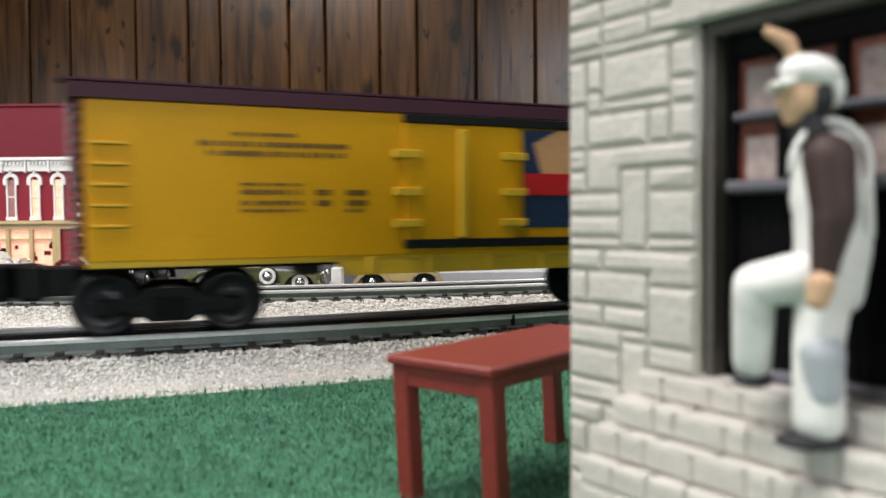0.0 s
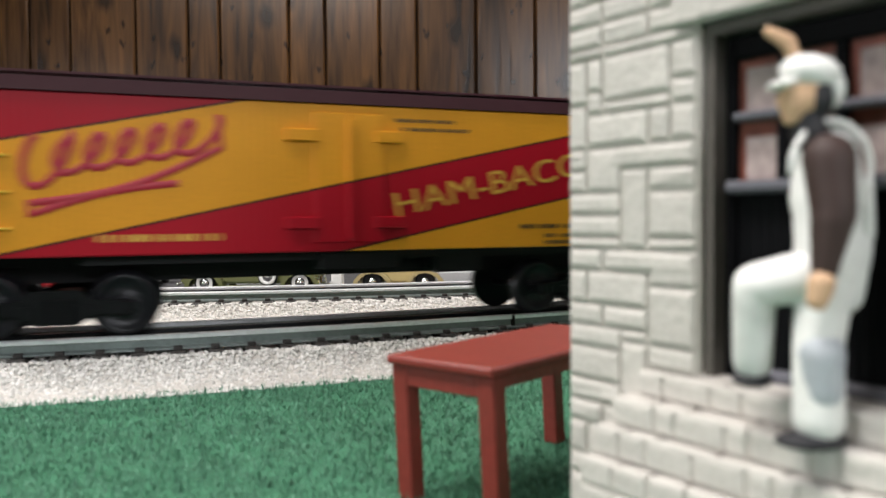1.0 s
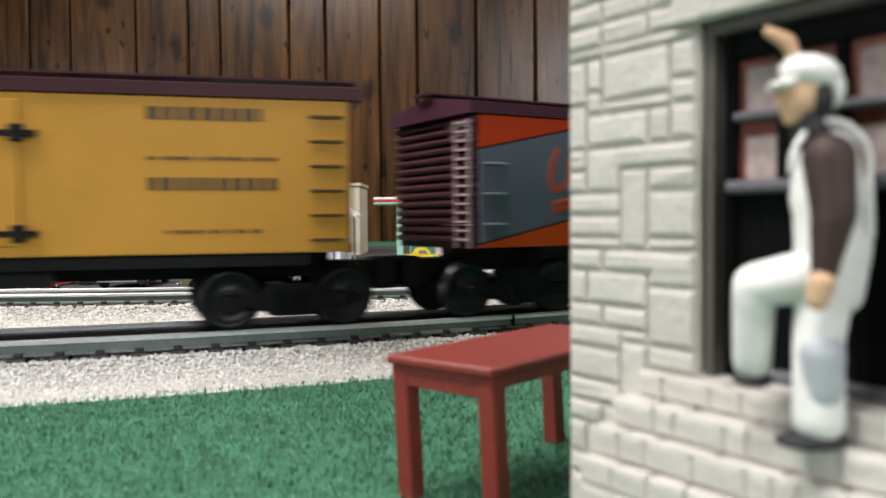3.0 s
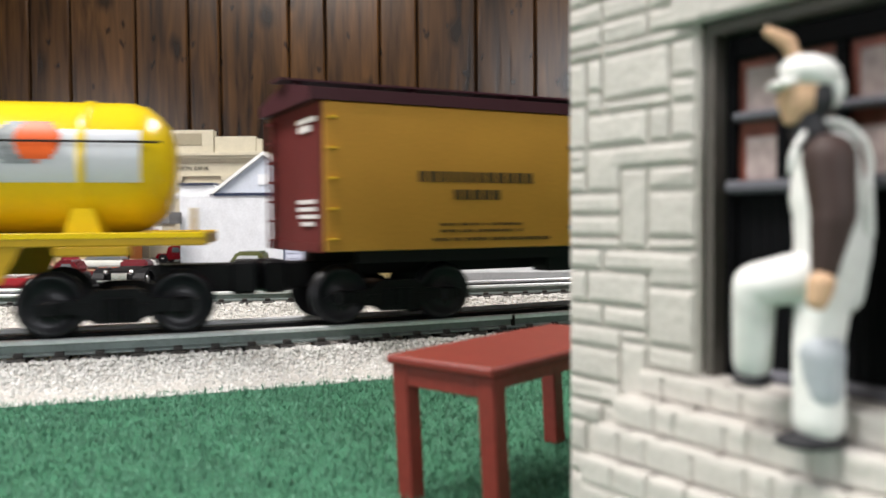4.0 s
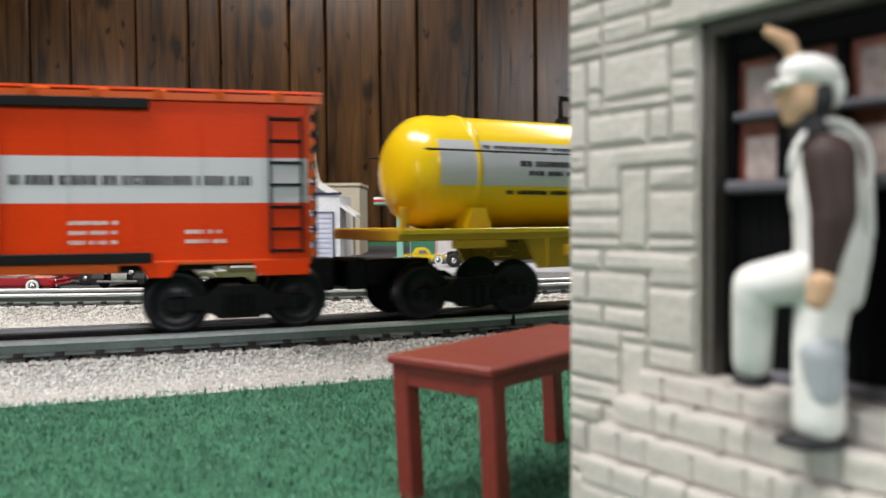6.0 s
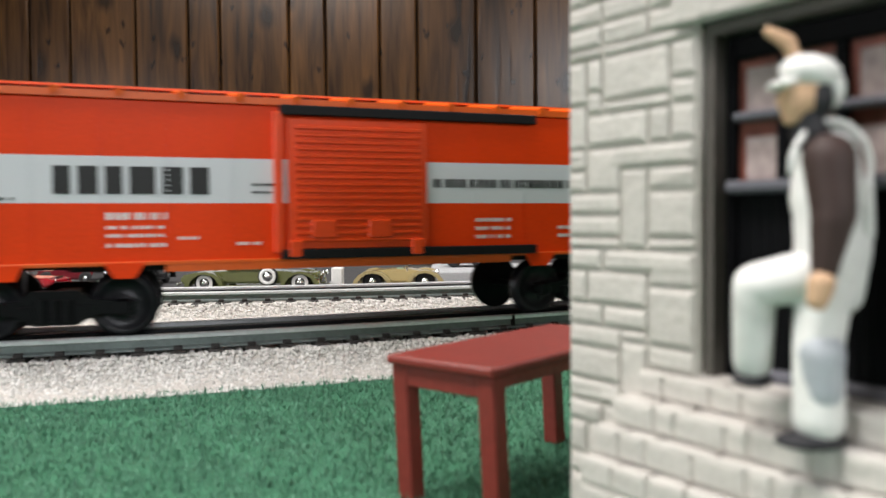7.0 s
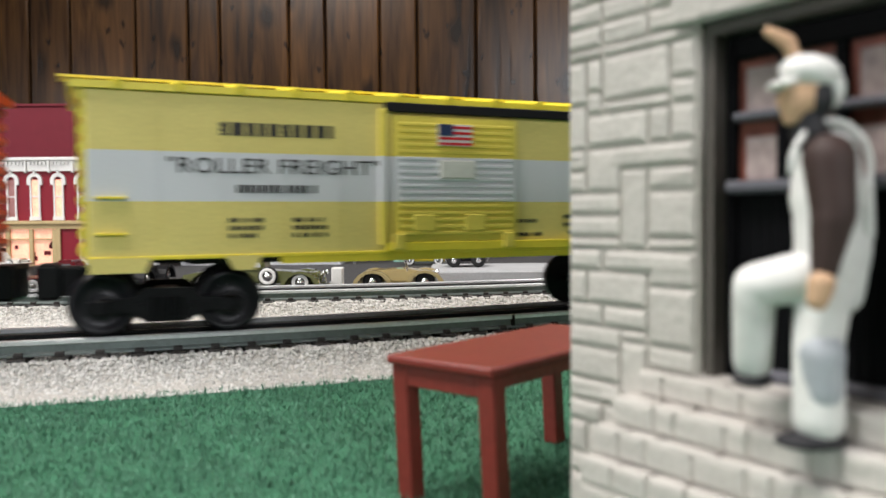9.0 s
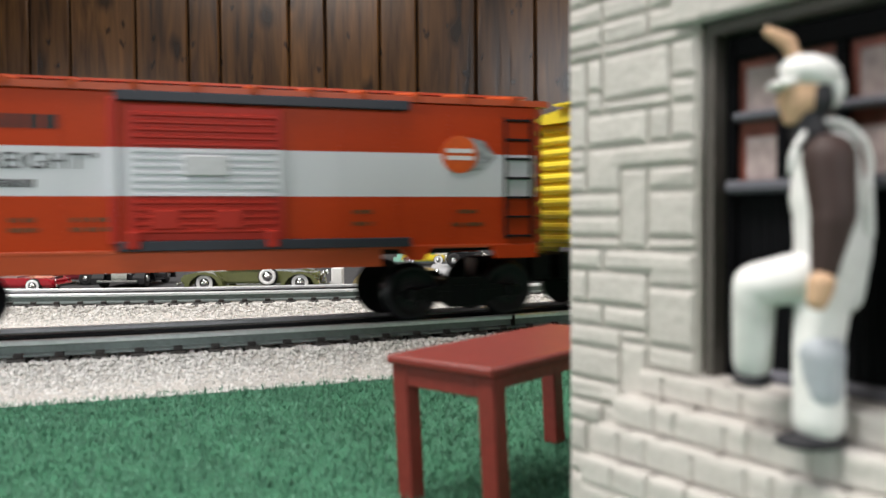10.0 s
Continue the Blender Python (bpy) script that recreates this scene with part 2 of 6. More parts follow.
def lathe(bm, rings, seg=20, axis="X", centre=(0, 0, 0), cap=True):
    """A turned body: rings of (place along the axis, radius)."""
    c, made = Vector(centre), []
    for a, r in rings:
        ring = []
        for i in range(seg):
            q = 2 * math.pi * i / seg
            v = (a, r * math.cos(q), r * math.sin(q)) if axis == "X" else (r * math.cos(q), a, r * math.sin(q)) if axis == "Y" else (r * math.cos(q), r * math.sin(q), a)
            ring.append(bm.verts.new(c + Vector(v)))
        made.append(ring)
    for p, q in zip(made, made[1:]):
        for i in range(seg):
            f = bm.faces.new((p[i], p[(i + 1) % seg], q[(i + 1) % seg], q[i]))
            f.smooth = True
    if cap:
        bm.faces.new(made[0]), bm.faces.new(made[-1])
    bmesh.ops.recalc_face_normals(bm, faces=bm.faces)
    return bm


def prism(bm, outline, y0, y1):
    """An outline of (x, z) drawn out from y0 to y1."""
    a = [bm.verts.new((x, y0, z)) for x, z in outline]
    b = [bm.verts.new((x, y1, z)) for x, z in outline]
    n = len(a)
    bm.faces.new(a), bm.faces.new(b)
    for i in range(n):
        bm.faces.new((a[i], a[(i + 1) % n], b[(i + 1) % n], b[i]))
    bmesh.ops.recalc_face_normals(bm, faces=bm.faces)
    return bm


def mesh_of(name, bm, materials):
    me = bpy.data.meshes.new(name)
    bm.to_mesh(me)
    bm.free()
    for q in materials if isinstance(materials, (list, tuple)) else [materials]:
        me.materials.append(q)
    return me


def part(name, bm, material, parent=None, label=""):
    ob = new(name, mesh_of(name, bm, material))
    ob.parent = parent
    return tagged(ob, label)


def thing(name, label, category, m=None, group="", kind=""):
    ob = new(name)
    ob.empty_display_size = 0.01
    ob.matrix_world = m or Matrix()
    return tagged(ob, label, category, group, kind)


def lettering(name, body, size, m, material, parent, width=None):
    cu = bpy.data.curves.new(name, "FONT")
    cu.body, cu.size, cu.align_x, cu.align_y, cu.extrude = body, size, "CENTER", "CENTER", 0.00008
    cu.materials.append(material)
    ob = new(name, cu)
    ob.parent, ob.matrix_basis = parent, m
    if width:
        bpy.context.view_layer.update()
        ob.matrix_basis = m @ Matrix.Diagonal((width / max(ob.dimensions.x, 1e-4), 1, 1, 1))
    return ob


def bars(name, rows, y, material, parent, label="", depth=0.0002):
    """Unreadable writing: rows of (x0, x1, z, height), broken into word-long bars."""
    bm = bmesh.new()
    rnd = random.Random(len(rows) * 7 + int(abs(rows[0][0]) * 1e5))
    for x0, x1, z, hh in rows:
        x = x0
        while x < x1 - 0.0005:
            w = min(rnd.uniform(0.0008, 0.0017) if hh < 0.0035 else hh * rnd.uniform(0.55, 0.95), x1 - x)
            box(bm, x, x + w, y - depth, y + 0.0002, z - hh / 2, z + hh / 2)
            x += w + (rnd.choice((0.0005, 0.0005, 0.0006, 0.0015)) if hh < 0.0035 else 0.24 * hh)
    return part(name, bm, material, parent, label)


B = bmesh.new

# ---- the room ----
# unseen sides of the room; dark floor and west wall cut bounced light
tagged(part("floor", box(B(), -3, 3, -2.6, 2.06, -1.0, -0.95), CARPET), "plain dark carpeted floor of the train room", "floor", kind="structure")
tagged(part("ceiling", box(B(), -3, 3, -2.6, 2.06, 1.45, 1.5), PLASTER), "plain pale ceiling of the train room", "ceiling", kind="structure")
tagged(part("wall_west", box(B(), -3.05, -3, -2.6, 2.06, -1, 1.5), DARKWOOD), "dark wooden side wall of the room", "wall", kind="structure")
tagged(part("wall_east", box(B(), 3, 3.05, -2.6, 2.06, -1, 1.5), PLASTER), "plain side wall of the room", "wall", kind="structure")
tagged(part("wall_south", box(B(), -3.05, 3.05, -2.65, -2.6, -1, 1.5), PLASTER), "plain wall behind the layout", "wall", kind="structure")
wall_north = tagged(part("wall_north", box(B(), -3, 3, 2.012, 2.06, -1, 1.5), GAP), "dark knotty pine panelled wall", "wall", kind="structure")
TABLE = -0.015
layout = thing("layout_table", "train table with a green turf covering", "table", kind="structure")
part("table_board", box(B(), -2.6, 2.6, -0.12, 1.95, -0.06, -0.017), TAN, layout)
for tx in (-2.4, 2.4):
    for ty in (-0.05, 1.85):
        part("leg", box(B(), tx - 0.04, tx + 0.04, ty - 0.04, ty + 0.04, -0.95, -0.06, 0.004), TAN, layout)
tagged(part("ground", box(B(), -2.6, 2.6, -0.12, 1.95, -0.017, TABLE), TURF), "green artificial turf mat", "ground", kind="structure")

tagged(part("road", box(B(), -1.3, 0.7, 0.515, 1.6, TABLE, TABLE + 0.0008), ROAD), "dark grey asphalt town ground", "road", kind="structure")

# ---- tracks ----
R1, C1 = 0.9776, (-0.4046, 1.2101)
R2, C2 = 0.8435, (-0.22, 1.28)
ARC = 0.665


def path(s, R=R1, C=C1):
    """Place and heading on a line that runs straight, bends round C and runs straight again."""
    th = min(max(s / R, 0.0), ARC)
    rest = s - th * R
    x, y = C[0] + R * math.sin(th), C[1] - R * math.cos(th)
    return x + rest * math.cos(th), y + rest * math.sin(th), th


def sweep(bm, profile, R, C, s0, s1, step=0.02):
    n = max(2, int((s1 - s0) / step))
    last = None
    for i in range(n + 1):
        x, y, th = path(s0 + (s1 - s0) * i / n, R, C)
        ring = [bm.verts.new((x + lat * math.sin(th), y - lat * math.cos(th), z)) for lat, z in profile]
        k = len(ring)
        if last:
            for j in range(k):
                bm.faces.new((last[j], last[(j + 1) % k], ring[(j + 1) % k], ring[j]))
        else:
            bm.faces.new(ring)
        last = ring
    bm.faces.new(last)
    bmesh.ops.recalc_face_normals(bm, faces=bm.faces)
    return bm


def rail_profile(lat):
    return [(lat - 0.0021, -0.0048), (lat + 0.0021, -0.0048), (lat + 0.0021, -0.0042), (lat + 0.0005, -0.0036), (lat + 0.0005, -0.0016),
            (lat + 0.0012, -0.0011), (lat + 0.0012, -0.0003), (lat + 0.0009, 0.0), (lat - 0.0009, 0.0), (lat - 0.0012, -0.0003),
            (lat - 0.0012, -0.0011), (lat - 0.0005, -0.0016), (lat - 0.0005, -0.0036), (lat - 0.0021, -0.0042)]


def grains(name, count, R, C, s0, s1, lat0, lat1, size, parent, seed):
    rng = np.random.default_rng(seed)
    g = (1 + 5 ** 0.5) / 2
    ico = np.array([(-1, g, 0), (1, g, 0), (-1, -g, 0), (1, -g, 0), (0, -1, g), (0, 1, g), (0, -1, -g), (0, 1, -g), (g, 0, -1), (g, 0, 1), (-g, 0, -1), (-g, 0, 1)], float) / 1.9
    tri = np.array([(0, 11, 5), (0, 5, 1), (0, 1, 7), (0, 7, 10), (0, 10, 11), (1, 5, 9), (5, 11, 4), (11, 10, 2), (10, 7, 6), (7, 1, 8),
                    (3, 9, 4), (3, 4, 2), (3, 2, 6), (3, 6, 8), (3, 8, 9), (4, 9, 5), (2, 4, 11), (6, 2, 10), (8, 6, 7), (9, 8, 1)])
    vs, fs = [], []
    for i in range(count):
        x, y, th = path(rng.uniform(s0, s1), R, C)
        lat = rng.uniform(lat0, lat1)
        z = bed_height(lat)
        r = size * rng.uniform(0.55, 1.25)
        o = ico * (r * rng.uniform(0.7, 1.2, (12, 1))) * rng.uniform(0.75, 1.2, (1, 3))
        vs.append(o + np.array([x + lat * math.sin(th), y - lat * math.cos(th), z + 0.15 * r]))
        fs.append(tri + 12 * i)
    me = bpy.data.meshes.new(name)
    me.from_pydata(np.concatenate(vs).tolist(), [], np.concatenate(fs).tolist())
    me.materials.append(GRAIN)
    ob = new(name, me)
    ob.parent = parent
    return tagged(ob, kind="stuff")


def bed_height(lat):
    a = abs(lat)
    return -0.0062 if a < 0.024 else max(-0.0062 - (a - 0.024) * 0.6, TABLE)


def lay_track(name, label, R, C, s0, s1, fine0, fine1, phase):
    track = thing(name, label, "railway track", kind="structure")
    part("ballast_bed", sweep(B(), [(-0.040, TABLE), (0.040, TABLE), (0.024, -0.0068), (-0.024, -0.0068)], R, C, s0, s1), BALLASTBED, track, "pale grey ballast bed")
    for lat in (-0.0163, 0.0163):
        rail = part("rail", sweep(B(), rail_profile(lat), R, C, s0, s1), RAILSIDE, track, "grey rail with a bright worn head")
        part("rail_head", sweep(B(), [(lat - 0.0014, -0.0013), (lat + 0.0014, -0.0013), (lat + 0.0014, -0.0002), (lat + 0.0009, 0.00025), (lat - 0.0009, 0.00025), (lat - 0.0014, -0.0002)], R, C, s0, s1), STEEL, rail, "polished running surface")
    part("middle_rail", sweep(B(), rail_profile(0.0), R, C, s0, s1), MIDRAIL, track, "blackened middle rail")
    bm = box(B(), -0.0026, 0.0026, -0.0225, 0.0225, -0.0078, -0.0050, 0.0004)
    for lat in (-0.0163, 0.0, 0.0163):
        for sd in (-1, 1):
            box(bm, -0.0014, 0.0014, lat + sd * 0.0017 - 0.0010, lat + sd * 0.0017 + 0.0010, -0.0052, -0.0036, 0.0003)
    tie_mesh = mesh_of("tie", bm, TIE)
    k = math.ceil((fine0 - phase) / 0.0115)
    while phase + k * 0.0115 < fine1:
        x, y, th = path(phase + k * 0.0115, R, C)
        ob = new("tie", tie_mesh)
        ob.parent, ob.matrix_basis = track, pose(x, y, 0, 0, 0, math.degrees(th))
        k += 1
    return track


track_front = lay_track("track_front", "curved three-rail toy train track on pale ballast", R1, C1, -1.7, 2.3, -0.05, 0.75, 0.2722)
track_back = lay_track("track_back", "second curved toy train track on pale ballast", R2, C2, -1.6, 1.6, -0.25, 0.5, 0.0)
xj, yj, tj = path(0.438)
part("rail_joiner", box(B(), -0.0006, 0.0006, -0.0178, -0.0150, -0.0046, 0.0002, m=pose(xj, yj, 0, 0, 0, math.degrees(tj))), GAP, track_front, "dark gap at the rail joint")
grains("ballast", 19000, R1, C1, 0.10, 0.60, 0.0215, 0.0425, 0.00066, track_front, 3)
grains("ballast", 3500, R1, C1, 0.10, 0.60, -0.042, 0.0215, 0.0007, track_front, 4)
grains("ballast", 11500, R2, C2, -0.10, 0.42, 0.0185, 0.0420, 0.00074, track_back, 5)

# turf fibres over the stretch between camera and track
rng = np.random.default_rng(8)
n = 90000
px, py = rng.uniform(-0.17, 0.09, n), rng.uniform(0.06, 0.30, n)
keep = np.hypot(px - C1[0], py - C1[1]) > R1 + 0.0395
px, py = px[keep], py[keep]
n = len(px)
ang, lean, hgt = rng.uniform(0, 6.283, n), rng.normal(0, 0.0006, (n, 2)), rng.uniform(0.0006, 0.0017, n)
tuft = np.array([noise.noise((x * 330, y * 330, 0)) for x, y in zip(px, py)])
hgt = hgt * np.clip(1.0 + 1.3 * tuft, 0.35, 1.9)
w = 0.00022
v = np.zeros((n, 3, 3))
v[:, 0] = np.stack([px - w * np.cos(ang), py - w * np.sin(ang), np.full(n, TABLE - 0.0002)], 1)
v[:, 1] = np.stack([px + w * np.cos(ang), py + w * np.sin(ang), np.full(n, TABLE - 0.0002)], 1)
v[:, 2] = np.stack([px + lean[:, 0], py + lean[:, 1], TABLE + hgt], 1)
me = bpy.data.meshes.new("turf_fibres")
me.from_pydata(v.reshape(-1, 3).tolist(), [], np.arange(3 * n).reshape(-1, 3).tolist())
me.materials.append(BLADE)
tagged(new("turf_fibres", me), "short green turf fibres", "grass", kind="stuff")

# ---- stone station beside the camera ----
A0 = Vector((0.0177, 0.1144, 0))
WALLM = Matrix.Translation(A0) @ pose(0, 0, 0, 0, 0, math.degrees(math.atan2(-0.83, 0.558)))
# in this frame: x runs along the wall towards the camera, y points into the house (the outside is -y), z is up
station = thing("stone_station", "grey cast stone station with a black glazed door", "building", WALLM)
DX0, DX1, DZ0, DZ1 = 0.0219, 0.0462, 0.0181, 0.0590
# unseen length, depth and height are sized to block light from the right
SL, SD, SH = 0.160, 0.140, 0.110
wall_st = part("wall", box(B(), 0.0, DX0, 0.0, 0.006, TABLE, SH), MORTAR, station)
for q in ((DX1, SL, 0.0, 0.006, TABLE, SH), (DX0, DX1, 0.0, 0.006, DZ1, SH), (DX0, DX1, 0.0, 0.006, TABLE, DZ0), (0.0, 0.004, 0.006, SD, TABLE, SH), (SL - 0.004, SL, 0.006, SD, TABLE, SH), (0.004, SL - 0.004, SD - 0.004, SD, TABLE, SH)):
    part("wall", box(B(), *q), MORTAR, station)
part("roof", box(B(), -0.004, SL + 0.004, -0.004, SD + 0.004, SH, SH + 0.004, 0.001), GREY, station)
part("lintel", box(B(), DX0 - 0.0035, DX1 + 0.003, -0.0014, 0.004, DZ1, DZ1 + 0.0048, 0.0005), STONE, station)
part("door_jamb", box(B(), DX0, DX0 + 0.0013, 0.0008, 0.006, DZ0, DZ1), FRAME, station)
part("door_jamb", box(B(), DX1 - 0.0016, DX1, 0.0008, 0.006, DZ0, DZ1), FRAME, station)
part("door_head", box(B(), DX0 + 0.0013, DX1 - 0.0016, 0.0008, 0.006, DZ1 - 0.0014, DZ1), FRAME, station)
x0, x1 = DX0 + 0.0013, DX1 - 0.0016
door = part("door", box(B(), x0, x1, 0.0044, 0.0056, DZ0, DZ1 - 0.0014), DOOR, station, "black panelled door with reddish panes")
zm = 0.0398
STILE = 0.0013
pw = (x1 - x0 - 2 * STILE + 0.0012) / 3
for sx in (x0, x1 - STILE):
    part("stile", box(B(), sx, sx + STILE, 0.0028, 0.0044, DZ0, DZ1 - 0.0015, 0.0003), DOOR, door)
part("top_rail", box(B(), x0 + STILE, x1 - STILE, 0.0028, 0.0044, DZ1 - 0.0044, DZ1 - 0.0015, 0.0003), DOOR, door)
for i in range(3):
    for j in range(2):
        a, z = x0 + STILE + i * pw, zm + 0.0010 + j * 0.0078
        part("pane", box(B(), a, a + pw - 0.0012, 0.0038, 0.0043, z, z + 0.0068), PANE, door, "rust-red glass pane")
        # pale inset imitates a reflection in the glass by colour alone
        part("painted_reflection", box(B(), a + 0.0011, a + pw - 0.0016, 0.0035, 0.0038, z + 0.0002, z + 0.0050), PANE_SHEEN, door, "pale reflection painted on the pane")
for i in range(2):
    a = x0 + STILE + (i + 1) * pw - 0.0012
    part("glazing_bar", box(B(), a, a + 0.0012, 0.0026, 0.0042, zm, DZ1 - 0.0045, 0.0002), DOOR, door)
part("glazing_bar", box(B(), x0 + STILE, x1 - STILE, 0.0022, 0.0040, zm + 0.0078, zm + 0.0088, 0.0003), BAR, door)
part("lock_rail", box(B(), x0 + 0.0006, x1 - 0.0006, 0.0016, 0.0040, zm - 0.0004, zm + 0.0010, 0.0004), BAR, door, "grey ledge under the panes")
for i in range(13):
    a = x0 + STILE + i * (x1 - x0 - 2 * STILE) / 13
    part("door_board", box(B(), a, a + 0.0013, 0.0036, 0.0043, DZ0 + 0.0016, zm - 0.001), DOOR, door)
part("bottom_rail", box(B(), x0 + STILE, x1 - STILE, 0.0026, 0.0043, DZ0, DZ0 + 0.0014, 0.0003), BAR, door)
# stone steps before the door: (start along the wall, tread height, reach, height of the course)
STEPS = ((0.0132, 0.0178, 0.0014, 0.0033), (0.0112, 0.0145, 0.0038, 0.0037), (0.0094, 0.0108, 0.0050, 0.0040), (0.0080, 0.0068, 0.0062, 0.0218))
for sx, sz, reach, rise in STEPS:
    part("step", box(B(), sx + 0.0006, 0.0700, -reach + 0.0004, -0.0002, sz - rise, sz - 0.0004, 0.0004), MORTAR, station)

# figurine of a worker: one plain painted mesh
FY = 0.0795
K = FY / 1462


def figp(x, y, d=0.0):
    """A place in the figurine's upright plane, d behind it."""
    q = (FY + d) / FY
    return Vector(((x - 784) * K * q, FY + d, 0.0367 - (y - 386) * K * q))


def limb(bm, a, b, ra, rb, mi, flat=1.0):
    """A tapered limb with rounded ends, in rings along its axis."""
    a, b = Vector(a), Vector(b)
    turn = (b - a).to_track_quat("Z", "Y").to_matrix()
    L = (b - a).length
    rings = [(-ra * 0.94, ra * 0.30), (-ra * 0.72, ra * 0.70), (-ra * 0.36, ra * 0.93)]
    rings += [(L * i / 6, ra + (rb - ra) * i / 6) for i in range(7)]
    rings += [(L + rb * 0.36, rb * 0.93), (L + rb * 0.72, rb * 0.70), (L + rb * 0.94, rb * 0.30)]
    made = []
    for h, r in rings:
        made.append([bm.verts.new(a + turn @ Vector((r * math.cos(2 * math.pi * k / 16), r * flat * math.sin(2 * math.pi * k / 16), h))) for k in range(16)])
    faces = [bm.faces.new((p[k], p[(k + 1) % 16], q[(k + 1) % 16], q[k])) for p, q in zip(made, made[1:]) for k in range(16)]
    faces += [bm.faces.new(made[0][::-1]), bm.faces.new(made[-1])]
    for f in faces:
        f.material_index, f.smooth = mi, True


fb = B()
PX = K
# trunk and hips, in white overalls over a brown shirt
limb(fb, figp(1462, 268, 0.0012), figp(1462, 355, 0.0010), 52 * PX, 62 * PX, 0, 0.9)
limb(fb, figp(1462, 355, 0.0010), figp(1468, 470, 0.0008), 62 * PX, 64 * PX, 0, 0.9)
limb(fb, figp(1500, 440, 0.0006), figp(1494, 525, 0.0006), 42 * PX, 34 * PX, 0)
# raised leg, foot on the sill
limb(fb, figp(1440, 490, 0.0002), figp(1338, 508, 0.0030), 48 * PX, 41 * PX, 0)
limb(fb, figp(1336, 510, 0.0030), figp(1333, 642, 0.0050), 39 * PX, 36 * PX, 0)
ball(fb, figp(1334, 676, 0.0048), 0.0021, 0.0016, 0.0008, mi=4)
# standing leg
limb(fb, figp(1462, 500, 0.0004), figp(1450, 610), 50 * PX, 43 * PX, 0)
limb(fb, figp(1450, 610), figp(1452, 748), 43 * PX, 44 * PX, 0)
limb(fb, figp(1456, 628, -0.0009), figp(1458, 700, -0.0008), 40 * PX, 34 * PX, 1)
ball(fb, figp(1438, 786, -0.0002), 0.0035, 0.0022, 0.0009, mi=4)
# hanging arm with rolled sleeve and hand
limb(fb, figp(1466, 284, -0.0022), figp(1476, 385, -0.0030), 44 * PX, 37 * PX, 2)
limb(fb, figp(1474, 385, -0.0030), figp(1460, 478, -0.0030), 37 * PX, 23 * PX, 2)
limb(fb, figp(1455, 505, -0.0034), figp(1448, 535, -0.0034), 23 * PX, 18 * PX, 3)
# shoulder strap: a bent band round the sleeve
last = None
for i in range(13):
    q = math.pi * (1.02 - 1.12 * i / 12)
    p = figp(1470 + 70 * math.cos(q), 300 - 82 * math.sin(q), -0.0012)
    if last:
        limb(fb, last, p, 6 * PX, 6 * PX, 0)
    last = p
limb(fb, last, figp(1536, 420, -0.0006), 8 * PX, 12 * PX, 0)
# raised arm behind the head, hand over the cap
limb(fb, figp(1442, 254, 0.0030), figp(1424, 154, 0.0046), 30 * PX, 17 * PX, 2)
limb(fb, figp(1420, 144, 0.0042), figp(1394, 84, 0.0040), 13 * PX, 15 * PX, 3)
limb(fb, figp(1392, 80, 0.0040), figp(1358, 62, 0.0040), 15 * PX, 10 * PX, 3)
# collar, head, cap
limb(fb, figp(1432, 240), figp(1428, 204), 34 * PX, 30 * PX, 4)
ball(fb, figp(1410, 180), 33 * PX, 34 * PX, 44 * PX, Matrix.Rotation(0.16, 4, "Y"), mi=3)
ball(fb, figp(1378, 184), 6 * PX, 7 * PX, 10 * PX, mi=3)
ball(fb, figp(1402, 212), 19 * PX, 22 * PX, 14 * PX, mi=3)
ball(fb, figp(1444, 180, -0.0006), 26 * PX, 34 * PX, 38 * PX, mi=4)
ball(fb, figp(1436, 172, -0.0014), 20 * PX, 12 * PX, 30 * PX, mi=3)
ball(fb, figp(1432, 136), 55 * PX, 50 * PX, 33 * PX, Matrix.Rotation(0.22, 4, "Y"), mi=0)
ball(fb, figp(1466, 164, 0.0002), 22 * PX, 40 * PX, 36 * PX, mi=0)
ball(fb, figp(1384, 154), 28 * PX, 36 * PX, 9 * PX, Matrix.Rotation(-0.15, 4, "Y"), mi=0)
figurine = part("worker_figurine", fb, [FWHITE, FGREY, FBROWN, FSKIN, FDARK])
tagged(figurine, "painted worker figurine in white overalls and cap", "figurine")

# ---- red bench ----
BM = Matrix.Translation((0.0080, 0.1358, 0)) @ pose(0, 0, 0, 0, 0, 50)
# x runs along the bench away from the camera, y across it
bench = thing("loading_bench", "brick-red plastic bench with square legs", "bench", BM)
BT, BW, BL = 0.0119, 0.0245, 0.056
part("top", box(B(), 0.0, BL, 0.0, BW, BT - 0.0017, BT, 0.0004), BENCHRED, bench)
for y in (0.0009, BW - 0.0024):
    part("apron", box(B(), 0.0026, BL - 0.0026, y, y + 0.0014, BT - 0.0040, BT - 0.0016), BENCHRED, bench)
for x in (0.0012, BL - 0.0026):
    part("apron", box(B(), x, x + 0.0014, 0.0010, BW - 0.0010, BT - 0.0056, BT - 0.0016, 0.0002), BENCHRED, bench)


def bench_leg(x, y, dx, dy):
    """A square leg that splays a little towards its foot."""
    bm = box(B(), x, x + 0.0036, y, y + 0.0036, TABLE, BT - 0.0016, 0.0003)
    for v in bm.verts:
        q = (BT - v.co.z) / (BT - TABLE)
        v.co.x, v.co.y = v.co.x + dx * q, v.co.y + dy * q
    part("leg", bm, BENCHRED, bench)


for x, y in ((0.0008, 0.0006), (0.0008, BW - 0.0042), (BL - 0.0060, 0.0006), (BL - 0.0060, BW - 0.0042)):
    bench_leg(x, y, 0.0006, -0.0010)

# ---- the train ----
BOGIE, WHEEL, AXLE = 0.092, 0.0099, 0.0194
